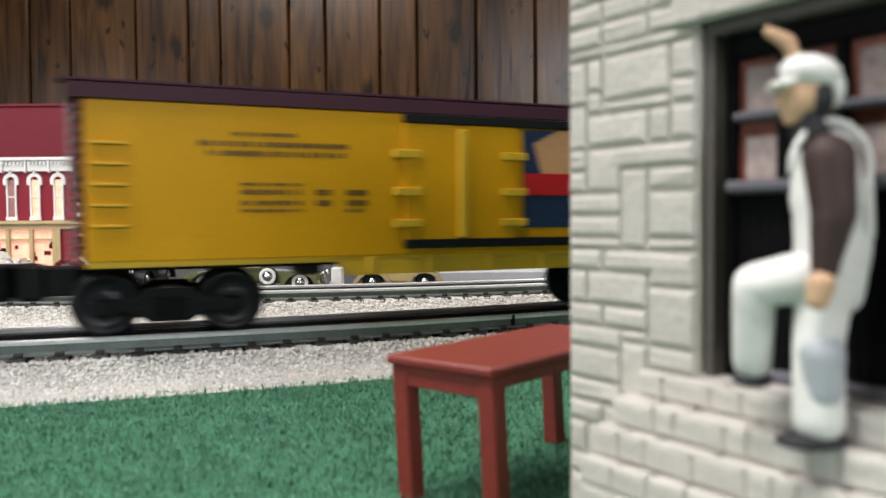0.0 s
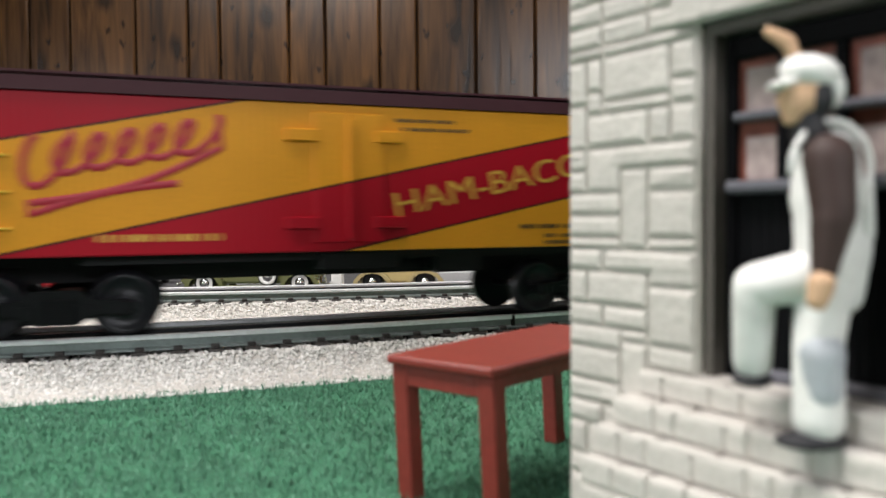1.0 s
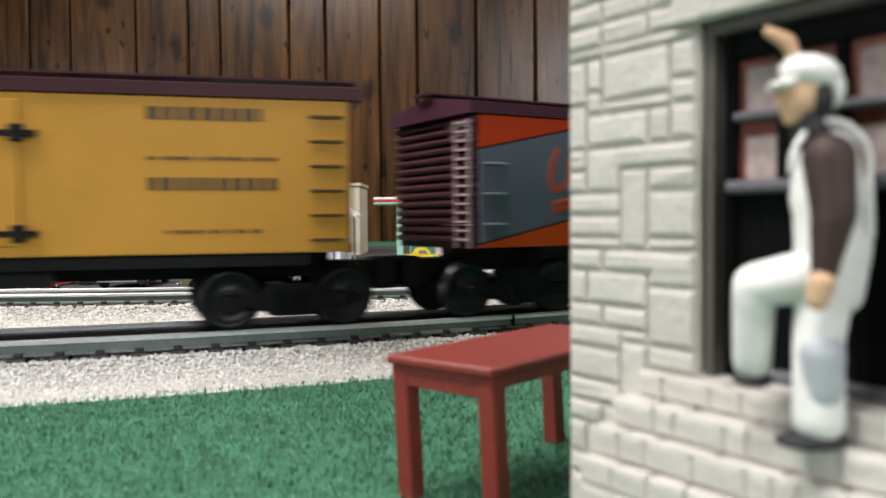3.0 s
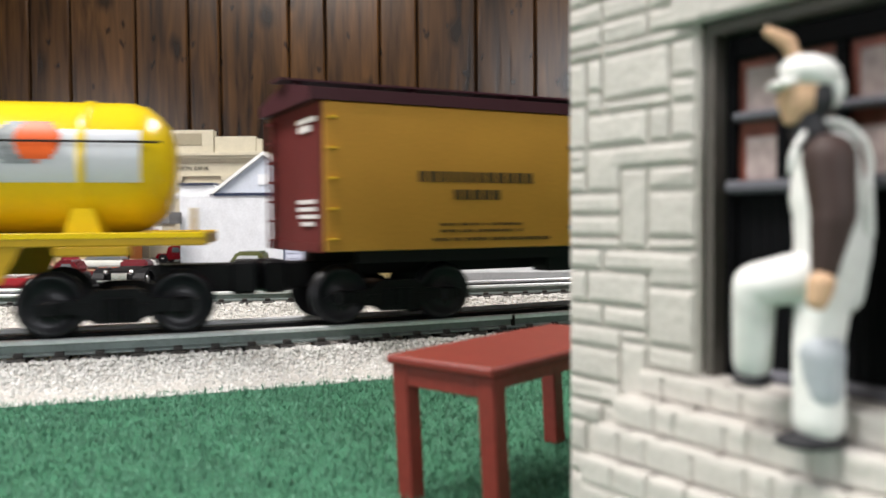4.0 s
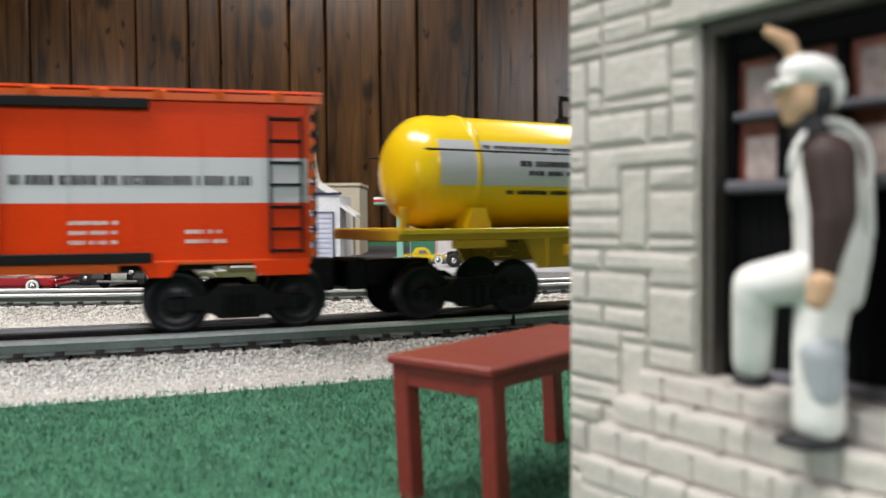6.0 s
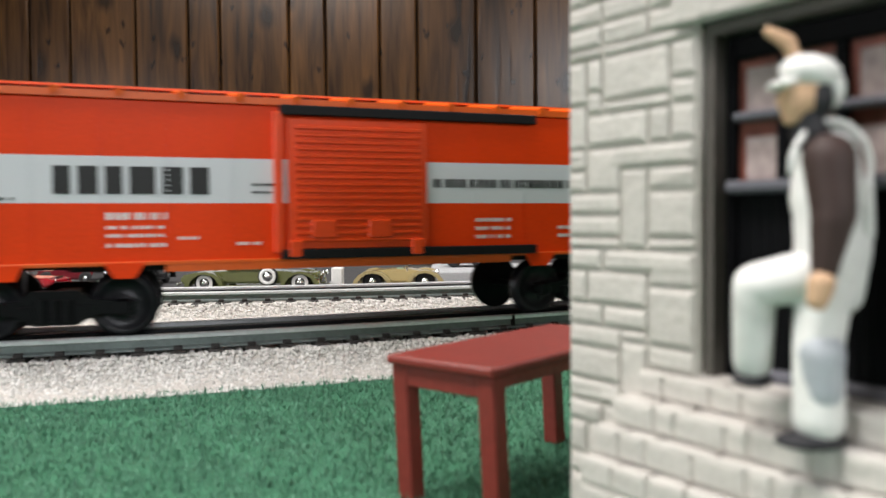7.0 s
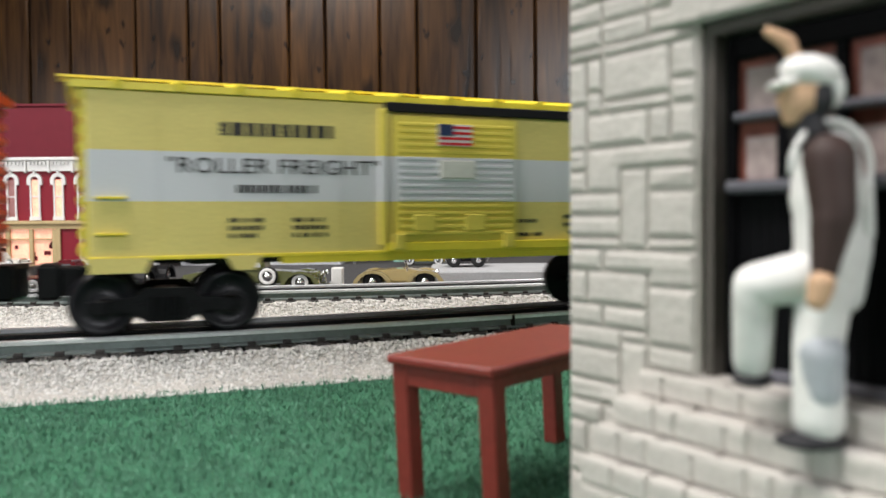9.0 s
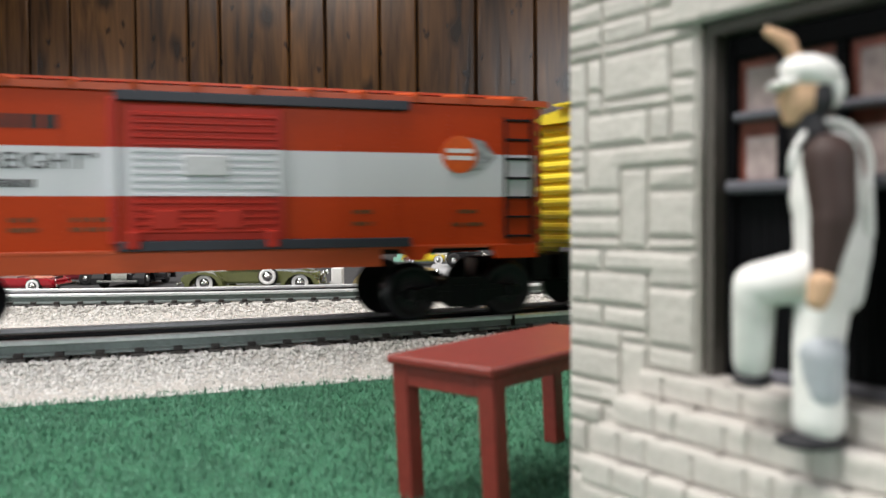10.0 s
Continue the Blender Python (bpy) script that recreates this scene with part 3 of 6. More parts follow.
# places of the rear and front truck under each car
TRUCKS = {"A": (-0.097, 0.092), "B": (-0.092, 0.092), "C": (-0.092, 0.0955), "D": (-0.082, 0.092), "E": (-0.0885, 0.0955), "F": (-0.090, 0.094), "G": (-0.0930, 0.0960), "H": (-0.092, 0.0915)}
YELL, TANY = (0.66, 0.325, 0.004), (0.56, 0.275, 0.045)
trucks_of, wheels_of, train = {}, {}, {}


def truck(parent, x):
    t = part("truck", box(B(), -0.004, 0.004, -0.017, 0.017, 0.0085, 0.0135, 0.0008), TRUCK, parent, "black die-cast truck")
    t.matrix_basis = pose(x, 0, 0)
    wheels = []
    for sd in (-1, 1):
        y = sd * 0.0205
        bm = B()
        prism(bm, [(-0.0234, 0.0085), (-0.0234, 0.0112), (-0.0110, 0.0122), (-0.0065, 0.0152), (0.0065, 0.0152), (0.0110, 0.0122), (0.0234, 0.0112),
                   (0.0234, 0.0085), (0.0110, 0.0075), (0.0065, 0.0045), (-0.0065, 0.0045), (-0.0110, 0.0075)], y - 0.0014, y + 0.0014)
        for jx in (-AXLE, AXLE):
            box(bm, jx - 0.0024, jx + 0.0024, y - 0.0026, y + 0.0026, 0.0072, 0.0120, 0.0006)
        for jx in (-0.0036, 0.0, 0.0036):
            rod(bm, (jx, y + sd * 0.0014, 0.0055), (jx, y + sd * 0.0014, 0.0125), 0.0014, None, 8)
        box(bm, -0.011, -0.0065, y - 0.002, y + 0.002, 0.0065, 0.0105)
        box(bm, 0.0065, 0.011, y - 0.002, y + 0.002, 0.0065, 0.0105)
        part("side_frame", bm, TRUCK, t)
    for wx in (-AXLE, AXLE):
        bm = B()
        for sd in (-1, 1):
            y = sd * 0.0163
            lathe(bm, [(y - sd * 0.0022, WHEEL + 0.0009), (y - sd * 0.0012, WHEEL + 0.0009), (y - sd * 0.0008, WHEEL), (y + sd * 0.0018, WHEEL - 0.0001), (y + sd * 0.0018, WHEEL - 0.0016),
                       (y + sd * 0.0010, WHEEL - 0.0022), (y + sd * 0.0012, 0.003), (y + sd * 0.0020, 0.0022)], 22, "Y")
            for q in range(4):
                a = q * math.pi / 2
                rod(bm, (0.0045 * math.cos(a), y + sd * 0.0010, 0.0045 * math.sin(a)), (0.0045 * math.cos(a), y + sd * 0.0016, 0.0045 * math.sin(a)), 0.0010, None, 8)
        rod(bm, (0, -0.0165, 0), (0, 0.0165, 0), 0.0014)
        wset = part("wheelset", bm, WHEELM, t, "blackened wheels on one axle")
        wset.matrix_basis = pose(wx, 0, WHEEL + 0.0003)
        wheels.append((wset, wx))
    return t, wheels


GAPS = {"A": (0.0403, 0.04), "B": (0.0431, 0.0403), "C": (0.0393, 0.0431), "D": (0.0292, 0.0393), "E": (0.0208, 0.0292), "F": (0.0438, 0.0208), "G": (0.0319, 0.0438), "H": (0.04, 0.0319)}


def running_gear(car, key, half):
    trucks_of[key], wheels_of[key] = [], []
    for sg, tx in zip((-1, 1), TRUCKS[key]):
        t, w = truck(car, tx)
        trucks_of[key].append((t, tx))
        wheels_of[key] += w
        bm = B()
        reach = half + GAPS[key][(sg + 1) // 2] / 2
        box(bm, tx + sg * 0.012, sg * (reach - 0.004), -0.0060, 0.0060, 0.0125, 0.0218, 0.0006)
        box(bm, sg * (reach - 0.0085), sg * (reach + 0.0006 * sg), -0.0080, 0.0080, 0.0115, 0.0228, 0.0010)
        part("coupler", bm, TRUCK, car, "black knuckle coupler")


def ladder(car, x0, x1, y, z0, z1, count, material, rails=True):
    if rails:
        for x in (x0, x1):
            part("ladder_rail", box(B(), x - 0.0004, x + 0.0004, y - 0.0008, y + 0.0004, z0 - 0.001, z1 + 0.001), material, car)
    for i in range(count):
        z = z0 + (z1 - z0) * i / (count - 1)
        part("rung", box(B(), x0, x1, y - 0.0014, y + 0.0002, z - 0.0004, z + 0.0004, 0.00015), material, car)


def body_shell(car, half, hw, zb, zt, side, end, ribbed, dark, rung=None, low=0.0165):
    part("body", box(B(), -half, half, -hw, hw, zb, zt, 0.0005), side, car)
    for sg in (-1, 1):
        bm = box(B(), sg * half, sg * (half + 0.0008), -hw + 0.0004, hw - 0.0004, zb - 0.0004, zt + 0.0004)
        ribs = []
        if ribbed:
            nr, rr, off = (14, 0.0011, 0.0020) if rung else (10, 0.0017, 0.0008)
            for i in range(nr):
                z = zb + 0.003 + (zt - zb - 0.005) * i / (nr - 1)
                rib = rod(B(), (sg * (half + off), -hw + 0.0004, z), (sg * (half + off), hw - 0.0004, z), rr, None, 8)
                if rung:
                    box(rib, sg * half, sg * (half + off), -hw + 0.0006, hw - 0.0006, z - 0.0007, z + 0.0007)
                ribs.append(rib)
        else:
            box(bm, sg * (half + 0.0006), sg * (half + 0.0014), -hw + 0.0006, hw - 0.0006, zb, zb + 0.003)
        epanel = part("end_panel", bm, end, car, "ribbed car end" if ribbed else "smooth car end")
        for rib in ribs:
            part("rib", rib, end, epanel)
        # where rung is given, an added pale ladder stands for highlights on rib tips
        lb = B()
        yl = -hw + 0.0006 if ribbed and rung else -hw + 0.0015 if ribbed else hw - 0.010
        reach, steps, wide = (0.0044, 14, 0.0095) if ribbed and rung else (0.0032, 7, 0.008)
        for y in (yl + 0.0004, yl + wide):
            box(lb, sg * (half + reach - 0.0010), sg * (half + reach - 0.0002), y - 0.0004, y + 0.0004, zb, zt - 0.002)
        for i in range(steps):
            z = zb + 0.003 + i * (zt - zb - 0.006) / (steps - 1)
            box(lb, sg * (half + reach - 0.0016), sg * (half + reach), yl, yl + wide, z - 0.0004, z + 0.0004)
        if ribbed and not rung and sg < 0:
            lb.free()
        else:
            part("end_ladder", lb, rung or dark, epanel)
    part("underframe", box(box(B(), -half + 0.004, half - 0.004, -0.005, 0.005, low, zb), -half + 0.03, half - 0.03, -hw + 0.006, hw - 0.006, max(zb - 0.003, low), zb - 0.0002), BLACK, car)


def roof(car, half, hw, zt, ridge, material, fascia, ribs=0, board=None):
    over = 0.0012
    bm = B()
    prof = [(-hw - over, zt), (-hw - over, zt + fascia), (0, ridge), (hw + over, zt + fascia), (hw + over, zt)]
    a = [bm.verts.new((-half - 0.0046, y, z)) for y, z in prof]
    b = [bm.verts.new((half + 0.0046, y, z)) for y, z in prof]
    bm.faces.new(a), bm.faces.new(b)
    for i in range(5):
        bm.faces.new((a[i], a[(i + 1) % 5], b[(i + 1) % 5], b[i]))
    bmesh.ops.recalc_face_normals(bm, faces=bm.faces)
    rf = part("roof", bm, material, car)
    if ribs:
        rb = B()
        for i in range(ribs):
            x = -half + 2 * half * (i + 0.5) / ribs
            for sd in (-1, 1):
                rod(rb, (x, sd * (hw + over + 0.0006), zt + fascia - 0.0004), (x, sd * 0.004, ridge - 0.0004), 0.0015, None, 6)
        part("roof_ribs", rb, material, rf)
    bw = B()
    box(bw, -half - 0.0075, half + 0.0075, -0.0055, 0.0055, ridge + 0.0006, ridge + 0.0014)
    for i in range(6):
        x = -half + 2 * half * i / 5
        box(bw, x - 0.0008, x + 0.0008, -0.004, 0.004, ridge - 0.0008, ridge + 0.0006)
    part("running_board", bw, board or material, rf)
    return rf


def brake_wheel(car, half, z, y, material):
    bm = B()
    rod(bm, (half + 0.001, y, z), (half + 0.005, y, z), 0.0006, None, 6)
    lathe(bm, [(half + 0.0045, 0.0042), (half + 0.0053, 0.0042), (half + 0.0053, 0.0034), (half + 0.0045, 0.0034), (half + 0.0045, 0.0042)], 18, "X", (0, y, z), cap=False)
    for q in range(3):
        a = q * 2.094
        rod(bm, (half + 0.0049, y, z), (half + 0.0049, y + 0.0038 * math.cos(a), z + 0.0038 * math.sin(a)), 0.0004, None, 6)
    part("brake_wheel", bm, material, car, "small brake wheel")


def sill_tabs(car, half, hw, zb, material, depth=0.0045):
    for sg in (-1, 1):
        for sd in (-1, 1):
            y = sd * (hw - 0.0012)
            for a, b in ((half, half - 0.018), (half - 0.040, half - 0.052)):
                part("side_sill", prism(B(), [(sg * a, zb + 0.0002), (sg * b, zb + 0.0002), (sg * (b + 0.003 if b < half - 0.03 else b + 0.002), zb - depth), (sg * (a - (0 if a == half else 0.003)), zb - depth)], y - 0.0010, y + 0.0010), material, car)


def rivets(car, xs, y, z0, z1, material):
    bm = B()
    for x in xs:
        k = int((z1 - z0) / 0.0016)
        for i in range(k):
            z = z0 + (z1 - z0) * (i + 0.5) / k
            box(bm, x - 0.0003, x + 0.0003, y - 0.0003, y + 0.0001, z - 0.0003, z + 0.0003)
    part("rivet_rows", bm, material, car)


def ribbed_door(car, x0, x1, y, z0, z1, material, plate=None):
    d = part("door", box(B(), x0, x1, y - 0.0016, y + 0.0004, z0, z1, 0.0003), material, car, "sliding ribbed steel door")
    bm = B()
    k = 17
    for i in range(k):
        z = z0 + 0.003 + (z1 - z0 - 0.006) * i / (k - 1)
        rod(bm, (x0 + 0.0025, y - 0.0016, z), (x1 - 0.0025, y - 0.0016, z), 0.00075, None, 6)
    part("door_ribs", bm, material, d)
    if plate:
        part("placard", box(B(), (x0 + x1) / 2 - 0.007, (x0 + x1) / 2 + 0.007, y - 0.0030, y - 0.0014, 0.0505, 0.0570, 0.0004), plate, d, "small blank placard board")
    part("door_post", box(B(), x0 - 0.0046, x0 - 0.0018, y - 0.0020, y + 0.0004, z0 - 0.001, z1 + 0.002, 0.0004), material, d)
    for px_ in (0.24, 0.64):
        a = x0 + (x1 - x0) * px_
        part("blank_plate", box(B(), a - 0.0042, a + 0.0042, y - 0.0026, y - 0.0012, z0 + 0.0036, z0 + 0.0096, 0.0004), material, d)
    for sd in (x0 + 0.002, x1 - 0.004):
        part("roller", box(B(), sd - 0.002, sd + 0.002, y - 0.0032, y, z0 - 0.0025, z0 + 0.003, 0.0004), material, d)


def door_rails(car, x0, x1, y, zs, material):
    for z in zs:
        part("door_rail", box(B(), x0, x1, y - 0.0022, y + 0.0002, z - 0.0016, z + 0.0016, 0.0003), material, car, "black door rail")


BROWN = mat("boxcar_red_brown", (0.125, 0.026, 0.026), 0.5, 0, 0.12, 50, 0.15, spec=0.15)
PURP = mat("roof_purple_brown", (0.062, 0.022, 0.036), 0.5, 0, 0.12, 50, 0.15, spec=0.15)
DBROWN = mat("end_dark_brown", (0.058, 0.020, 0.026), 0.5, 0, 0.12, 50, 0.15, spec=0.15)
A_SIDE = livery("mustard_yellow_side", YELL, [], 0.42, 130)
KRED, KYEL = (0.36, 0.004, 0.015), (0.68, 0.285, 0.018)
LINE = (0.03, 0.01, 0.008)
B_SIDE = livery("red_and_yellow_diagonal_side", KYEL, [(-0.21, 1, 0.0831, 9, KRED), (-0.21, 1, 0.0268, 0.0496, KRED), (-0.21, 1, 0.0827, 0.0834, LINE), (-0.21, 1, 0.0493, 0.0500, LINE), (-0.21, 1, 0.0265, 0.0272, LINE)], 0.4, 130)
CGREY, CORG = (0.105, 0.125, 0.165), (0.52, 0.060, 0.006)
C_SIDE = livery("grey_and_orange_diagonal_side", CGREY, [(-0.205, 1, 0.0850, 9, (0.48, 0.045, 0.010)), (-0.205, 1, 0.0287, 0.0512, CORG), (-0.205, 1, 0.0846, 0.0854, LINE), (-0.205, 1, 0.0508, 0.0516, LINE), (-0.205, 1, 0.0283, 0.0291, LINE)], 0.4, 130)
D_SIDE = livery("tan_ochre_side", TANY, [], 0.42, 130)
WB = (0.68, 0.69, 0.73)
F_SIDE = livery("red_orange_side_white_band", (0.80, 0.050, 0.002), [(0, 1, 0.0420, 0.0563, WB)], 0.38)
F_END = mat("bright_orange_end", (0.70, 0.10, 0.004), 0.4, 0, 0.08, 50, 0.1)
G_SIDE = livery("pale_lemon_side_white_band", (0.76, 0.64, 0.22), [(0, 1, 0.0425, 0.0580, WB)], 0.38)
G_END = mat("lemon_end", (0.80, 0.66, 0.05), 0.4, 0, 0.08, 50, 0.1)
H_SIDE = livery("orange_red_side_white_band", (0.47, 0.046, 0.007), [(0, 1, 0.0442, 0.0592, WB)], 0.38)
H_END = mat("orange_brown_end", (0.46, 0.065, 0.012), 0.4, 0, 0.08, 50, 0.1)
H_DOOR = livery("scarlet_door_white_band", (0.42, 0.03, 0.018), [(0, 1, 0.0442, 0.0592, WB)], 0.38)
G_DOOR = livery("lemon_door_white_band", (0.78, 0.65, 0.12), [(0, 1, 0.0425, 0.0580, WB)], 0.38)
# pale mauve carries the highlight of the rib edges in its colour
RUNG_GLINT = mat("mauve_rung_highlight", (0.36, 0.25, 0.27), 0.4)
YLAD = mat("yellow_ladder", (0.66, 0.40, 0.02), 0.4)
GLAD = mat("grey_ladder", (0.22, 0.25, 0.29), 0.4)


def new_car(key, name, label):
    train[key] = thing(name, label, "train car", group="cars of the train")
    return train[key]


HW = 0.029
# yellow refrigerator car with a blue emblem
c = new_car("A", "refrigerator_car", "mustard yellow toy refrigerator car with brown roof")
body_shell(c, 0.1235, HW, 0.0240, 0.0732, A_SIDE, BROWN, True, BROWN, RUNG_GLINT, 0.0200)
roof(c, 0.1235, HW, 0.0732, 0.0815, PURP, 0.0045, 0)
ladder(c, -0.1220, -0.1115, -HW, 0.0350, 0.0600, 5, YLAD, False)
ladder(c, 0.1115, 0.1220, -HW, 0.0300, 0.0640, 6, YLAD, False)
bars("lettering", [(-0.080, -0.059, 0.0640, 0.0012), (-0.0905, -0.042, 0.0608, 0.0017), (-0.0880, -0.043, 0.0578, 0.0017)], -HW, INKBROWN, c, "rows of small dark lettering")
bars("lettering", [(-0.0775, -0.0575, 0.0480, 0.0010), (-0.0775, -0.0575, 0.0455, 0.0016), (-0.0775, -0.0575, 0.0420, 0.0016), (-0.0775, -0.0575, 0.0395, 0.0010), (-0.0530, -0.0480, 0.0455, 0.0020),
                   (-0.0530, -0.0480, 0.0420, 0.0020), (-0.0425, -0.0350, 0.0455, 0.0020), (-0.0425, -0.0350, 0.0420, 0.0020), (-0.0425, -0.0350, 0.0395, 0.0012)], -HW, INKBROWN, c, "rows of small dark lettering")
pd = part("door", box(box(B(), -0.0220, -0.0005, -HW - 0.0012, -HW + 0.0004, 0.0280, 0.0700, 0.0003), 0.0005, 0.0220, -HW - 0.0012, -HW + 0.0004, 0.0280, 0.0700, 0.0003), A_SIDE, c, "hinged double plug door")
for z in (0.0590, 0.0460, 0.0350):
    part("hinge", box(B(), -0.0260, -0.0160, -HW - 0.0024, -HW, z - 0.0014, z + 0.0014, 0.0003), YLAD, pd)
    part("hinge", box(B(), 0.0160, 0.0260, -HW - 0.0024, -HW, z - 0.0014, z + 0.0014, 0.0003), YLAD, pd)
part("hinge", box(B(), -0.0015, 0.0015, -HW - 0.0030, -HW, 0.0300, 0.0680, 0.0004), YLAD, pd)
door_rails(c, -0.0220, 0.0560, -HW, (0.0712, 0.0278), BLACK)
em = mat("navy_emblem", (0.012, 0.03, 0.09), 0.45)
part("emblem_panel", box(B(), 0.0255, 0.1050, -HW - 0.0003, -HW, 0.0330, 0.0690), em, c, "dark blue emblem panel")
part("emblem_shape", prism(B(), [(0.030, 0.064), (0.040, 0.069), (0.052, 0.069), (0.046, 0.045), (0.034, 0.050)], -HW - 0.0006, -HW - 0.0003), mat("peach_emblem", (0.62, 0.33, 0.16), 0.5), c, "peach emblem shape")
part("emblem_band", box(B(), 0.0258, 0.1050, -HW - 0.0009, -HW - 0.0006, 0.0450, 0.0530), REDSIGN, c, "red emblem band")
part("side_sill", box(B(), -0.1235, 0.1235, -HW + 0.0006, -HW + 0.0024, 0.0222, 0.0242, 0.0003), YLAD, c)
part("side_sill", prism(B(), [(-0.046, 0.0224), (-0.042, 0.0176), (0.050, 0.0176), (0.056, 0.0224)], -HW + 0.0004, -HW + 0.0022), YLAD, c, "deep yellow middle sill")
for x in (-0.034, -0.012, 0.012, 0.034):
    part("sill_rib", box(B(), x - 0.0012, x + 0.0012, -HW - 0.0006, -HW + 0.0008, 0.0178, 0.0238, 0.0003), YLAD, c)
part("brake_cylinder", box(B(), -0.058, -0.050, -0.024, -0.012, 0.0180, 0.0222, 0.0008), BLACK, c)
running_gear(c, "A", 0.1235)


def diagonal_reefer(key, label, zb, zt, side, end, word, script, lads, ribbed, tail, dx):
    c = new_car(key, "refrigerator_car", label)
    half = 0.1165
    body_shell(c, half, HW, zb, zt, side, end, ribbed, end, RUNG_GLINT if ribbed else None)
    roof(c, half, HW, zt, zt + 0.0085, PURP if ribbed else DBROWN, 0.0042, 0)
    ladder(c, half - 0.0115, half - 0.0015, -HW, 0.0320, 0.0680, 8, side, False)
    ladder(c, -half + 0.0015, -half + 0.0110, -HW, 0.0345, 0.0560, 3, lads, False)
    # a sloping script mark drawn as plain looping strokes
    cu = bpy.data.curves.new("script_mark", "CURVE")
    cu.dimensions, cu.bevel_depth, cu.bevel_resolution = "3D", 0.0013, 1
    sp = cu.splines.new("POLY")
    pts = []
    for i in range(121):
        q = i / 120
        amp = 0.0050 * (1.5 if q < 0.16 else 1.0)
        x = -0.086 + 0.052 * q + 0.0044 * math.sin(2 * math.pi * 6 * q + 2.6)
        pts.append((x, 0.0540 + 0.19 * (x + 0.086) + amp * math.cos(2 * math.pi * 6 * q)))
    for i in range(25):
        q = i / 24
        pts.append((-0.034 + 0.003 - 0.055 * q, 0.0595 - 0.0175 * q - 0.0035 * math.sin(math.pi * q)))
    for i in range(15):
        q = i / 14
        pts.append((-0.086 + 0.042 * q, 0.0420 + 0.0062 * q + 0.0018 * math.sin(math.pi * q) - 0.0035 * (1 - q)))
    sp.points.add(len(pts) - 1)
    for p_, (x, z) in zip(sp.points, pts):
        p_.co = (x, 0, z, 1)
    cu.materials.append(script)
    sm = new("script_mark", cu)
    sm.parent, sm.matrix_basis = c, pose(dx, -HW, 0) @ Matrix.Diagonal((1, 0.25, 1, 1))
    tagged(sm, "sloping painted script mark")
    wide = 0.0765 if ribbed else 0.0880
    lettering("lettering", "HAM-BACON", 0.0120, pose(0.0635 + dx * 0.5, -HW - 0.0002, 0.0495 if ribbed else 0.0500, 90, 0, 0) @ pose(0, 0, 0, 0, 0, 12), word, c, wide)
    bars("lettering", [(0.028 + dx, 0.050 + dx, 0.0705, 0.0012), (0.030 + dx, 0.056 + dx, 0.0675, 0.0012)], -HW, INKBROWN, c)
    bars("lettering", [(-0.068 + dx, -0.031 + dx, 0.0312, 0.0022)], -HW, tail, c)
    bars("lettering", [(0.062, 0.108, 0.0335, 0.0016)], -HW, INKBROWN, c)
    bars("lettering", [(0.072, 0.084, 0.0300, 0.0014), (0.088, 0.100, 0.0300, 0.0014), (0.072, 0.084, 0.0275, 0.0014), (0.088, 0.100, 0.0275, 0.0014)], -HW, INKBROWN, c)
    d = part("door", box(box(B(), dx - 0.0010, dx + 0.0110, -HW - 0.0009, -HW + 0.0004, zb + 0.003, zt - 0.003, 0.0003), dx + 0.0114, dx + 0.0232, -HW - 0.0009, -HW + 0.0004, zb + 0.003, zt - 0.003, 0.0003), side, c, "hinged double door")
    for z in (0.0645, 0.0355):
        part("hinge", box(B(), dx - 0.0105, dx + 0.0005, -HW - 0.0018, -HW, z - 0.0020, z + 0.0020, 0.0003), side, d)
        part("hinge", box(B(), dx + 0.0200, dx + 0.0300, -HW - 0.0018, -HW, z - 0.0020, z + 0.0020, 0.0003), side, d)
    part("hinge", box(B(), dx + 0.0103, dx + 0.0121, -HW - 0.0022, -HW, zb + 0.004, zt - 0.005, 0.0003), side, d)
    part("end_placard", box(box(box(B(), -half - 0.0017, -half - 0.0009, -0.024, -0.010, 0.0690, 0.0705), -half - 0.0017, -half - 0.0009, -0.024, -0.012, 0.0660, 0.0675), -half - 0.0017, -half - 0.0009, -0.026, -0.006, 0.034, 0.0355), PALE, c, "faint white lettering")
    part("brake_rigging", box(box(B(), -0.012, 0.016, -HW + 0.004, -HW + 0.012, 0.0195, zb, 0.0005), 0.032, 0.050, -0.02, -0.01, 0.017, zb), BLACK, c)
    brake_wheel(c, half, 0.055, 0.004, end)
    staff = rod(B(), (half + 0.003, -0.012, zb), (half + 0.003, -0.012, zt + 0.013), 0.0005, None, 6)
    lathe(staff, [(zt + 0.0125, 0.0050), (zt + 0.0133, 0.0050), (zt + 0.0133, 0.0042), (zt + 0.0125, 0.0042), (zt + 0.0125, 0.0050)], 18, "Z", (half + 0.003, -0.012, 0), cap=False)
    part("brake_staff", staff, end, c, "brake staff with a flat hand wheel")
    running_gear(c, key, half)
    return c


SCRIPTR = mat("crimson_script", (0.38, 0.012, 0.03), 0.45)
ORTEXT = mat("orange_lettering", (0.42, 0.06, 0.022), 0.45)
YTEXT = mat("yellow_lettering", (0.62, 0.36, 0.05), 0.45)
GTEXT = mat("grey_lettering", (0.24, 0.27, 0.31), 0.45)
diagonal_reefer("B", "red and yellow diagonal-striped toy refrigerator car", 0.0258, 0.0752, B_SIDE, BROWN, YTEXT, SCRIPTR, YLAD, False, YTEXT, -0.0140)
diagonal_reefer("C", "grey and orange diagonal-striped toy refrigerator car", 0.0260, 0.0735, C_SIDE, DBROWN, GTEXT, ORTEXT, GLAD, True, INK, 0.0030)

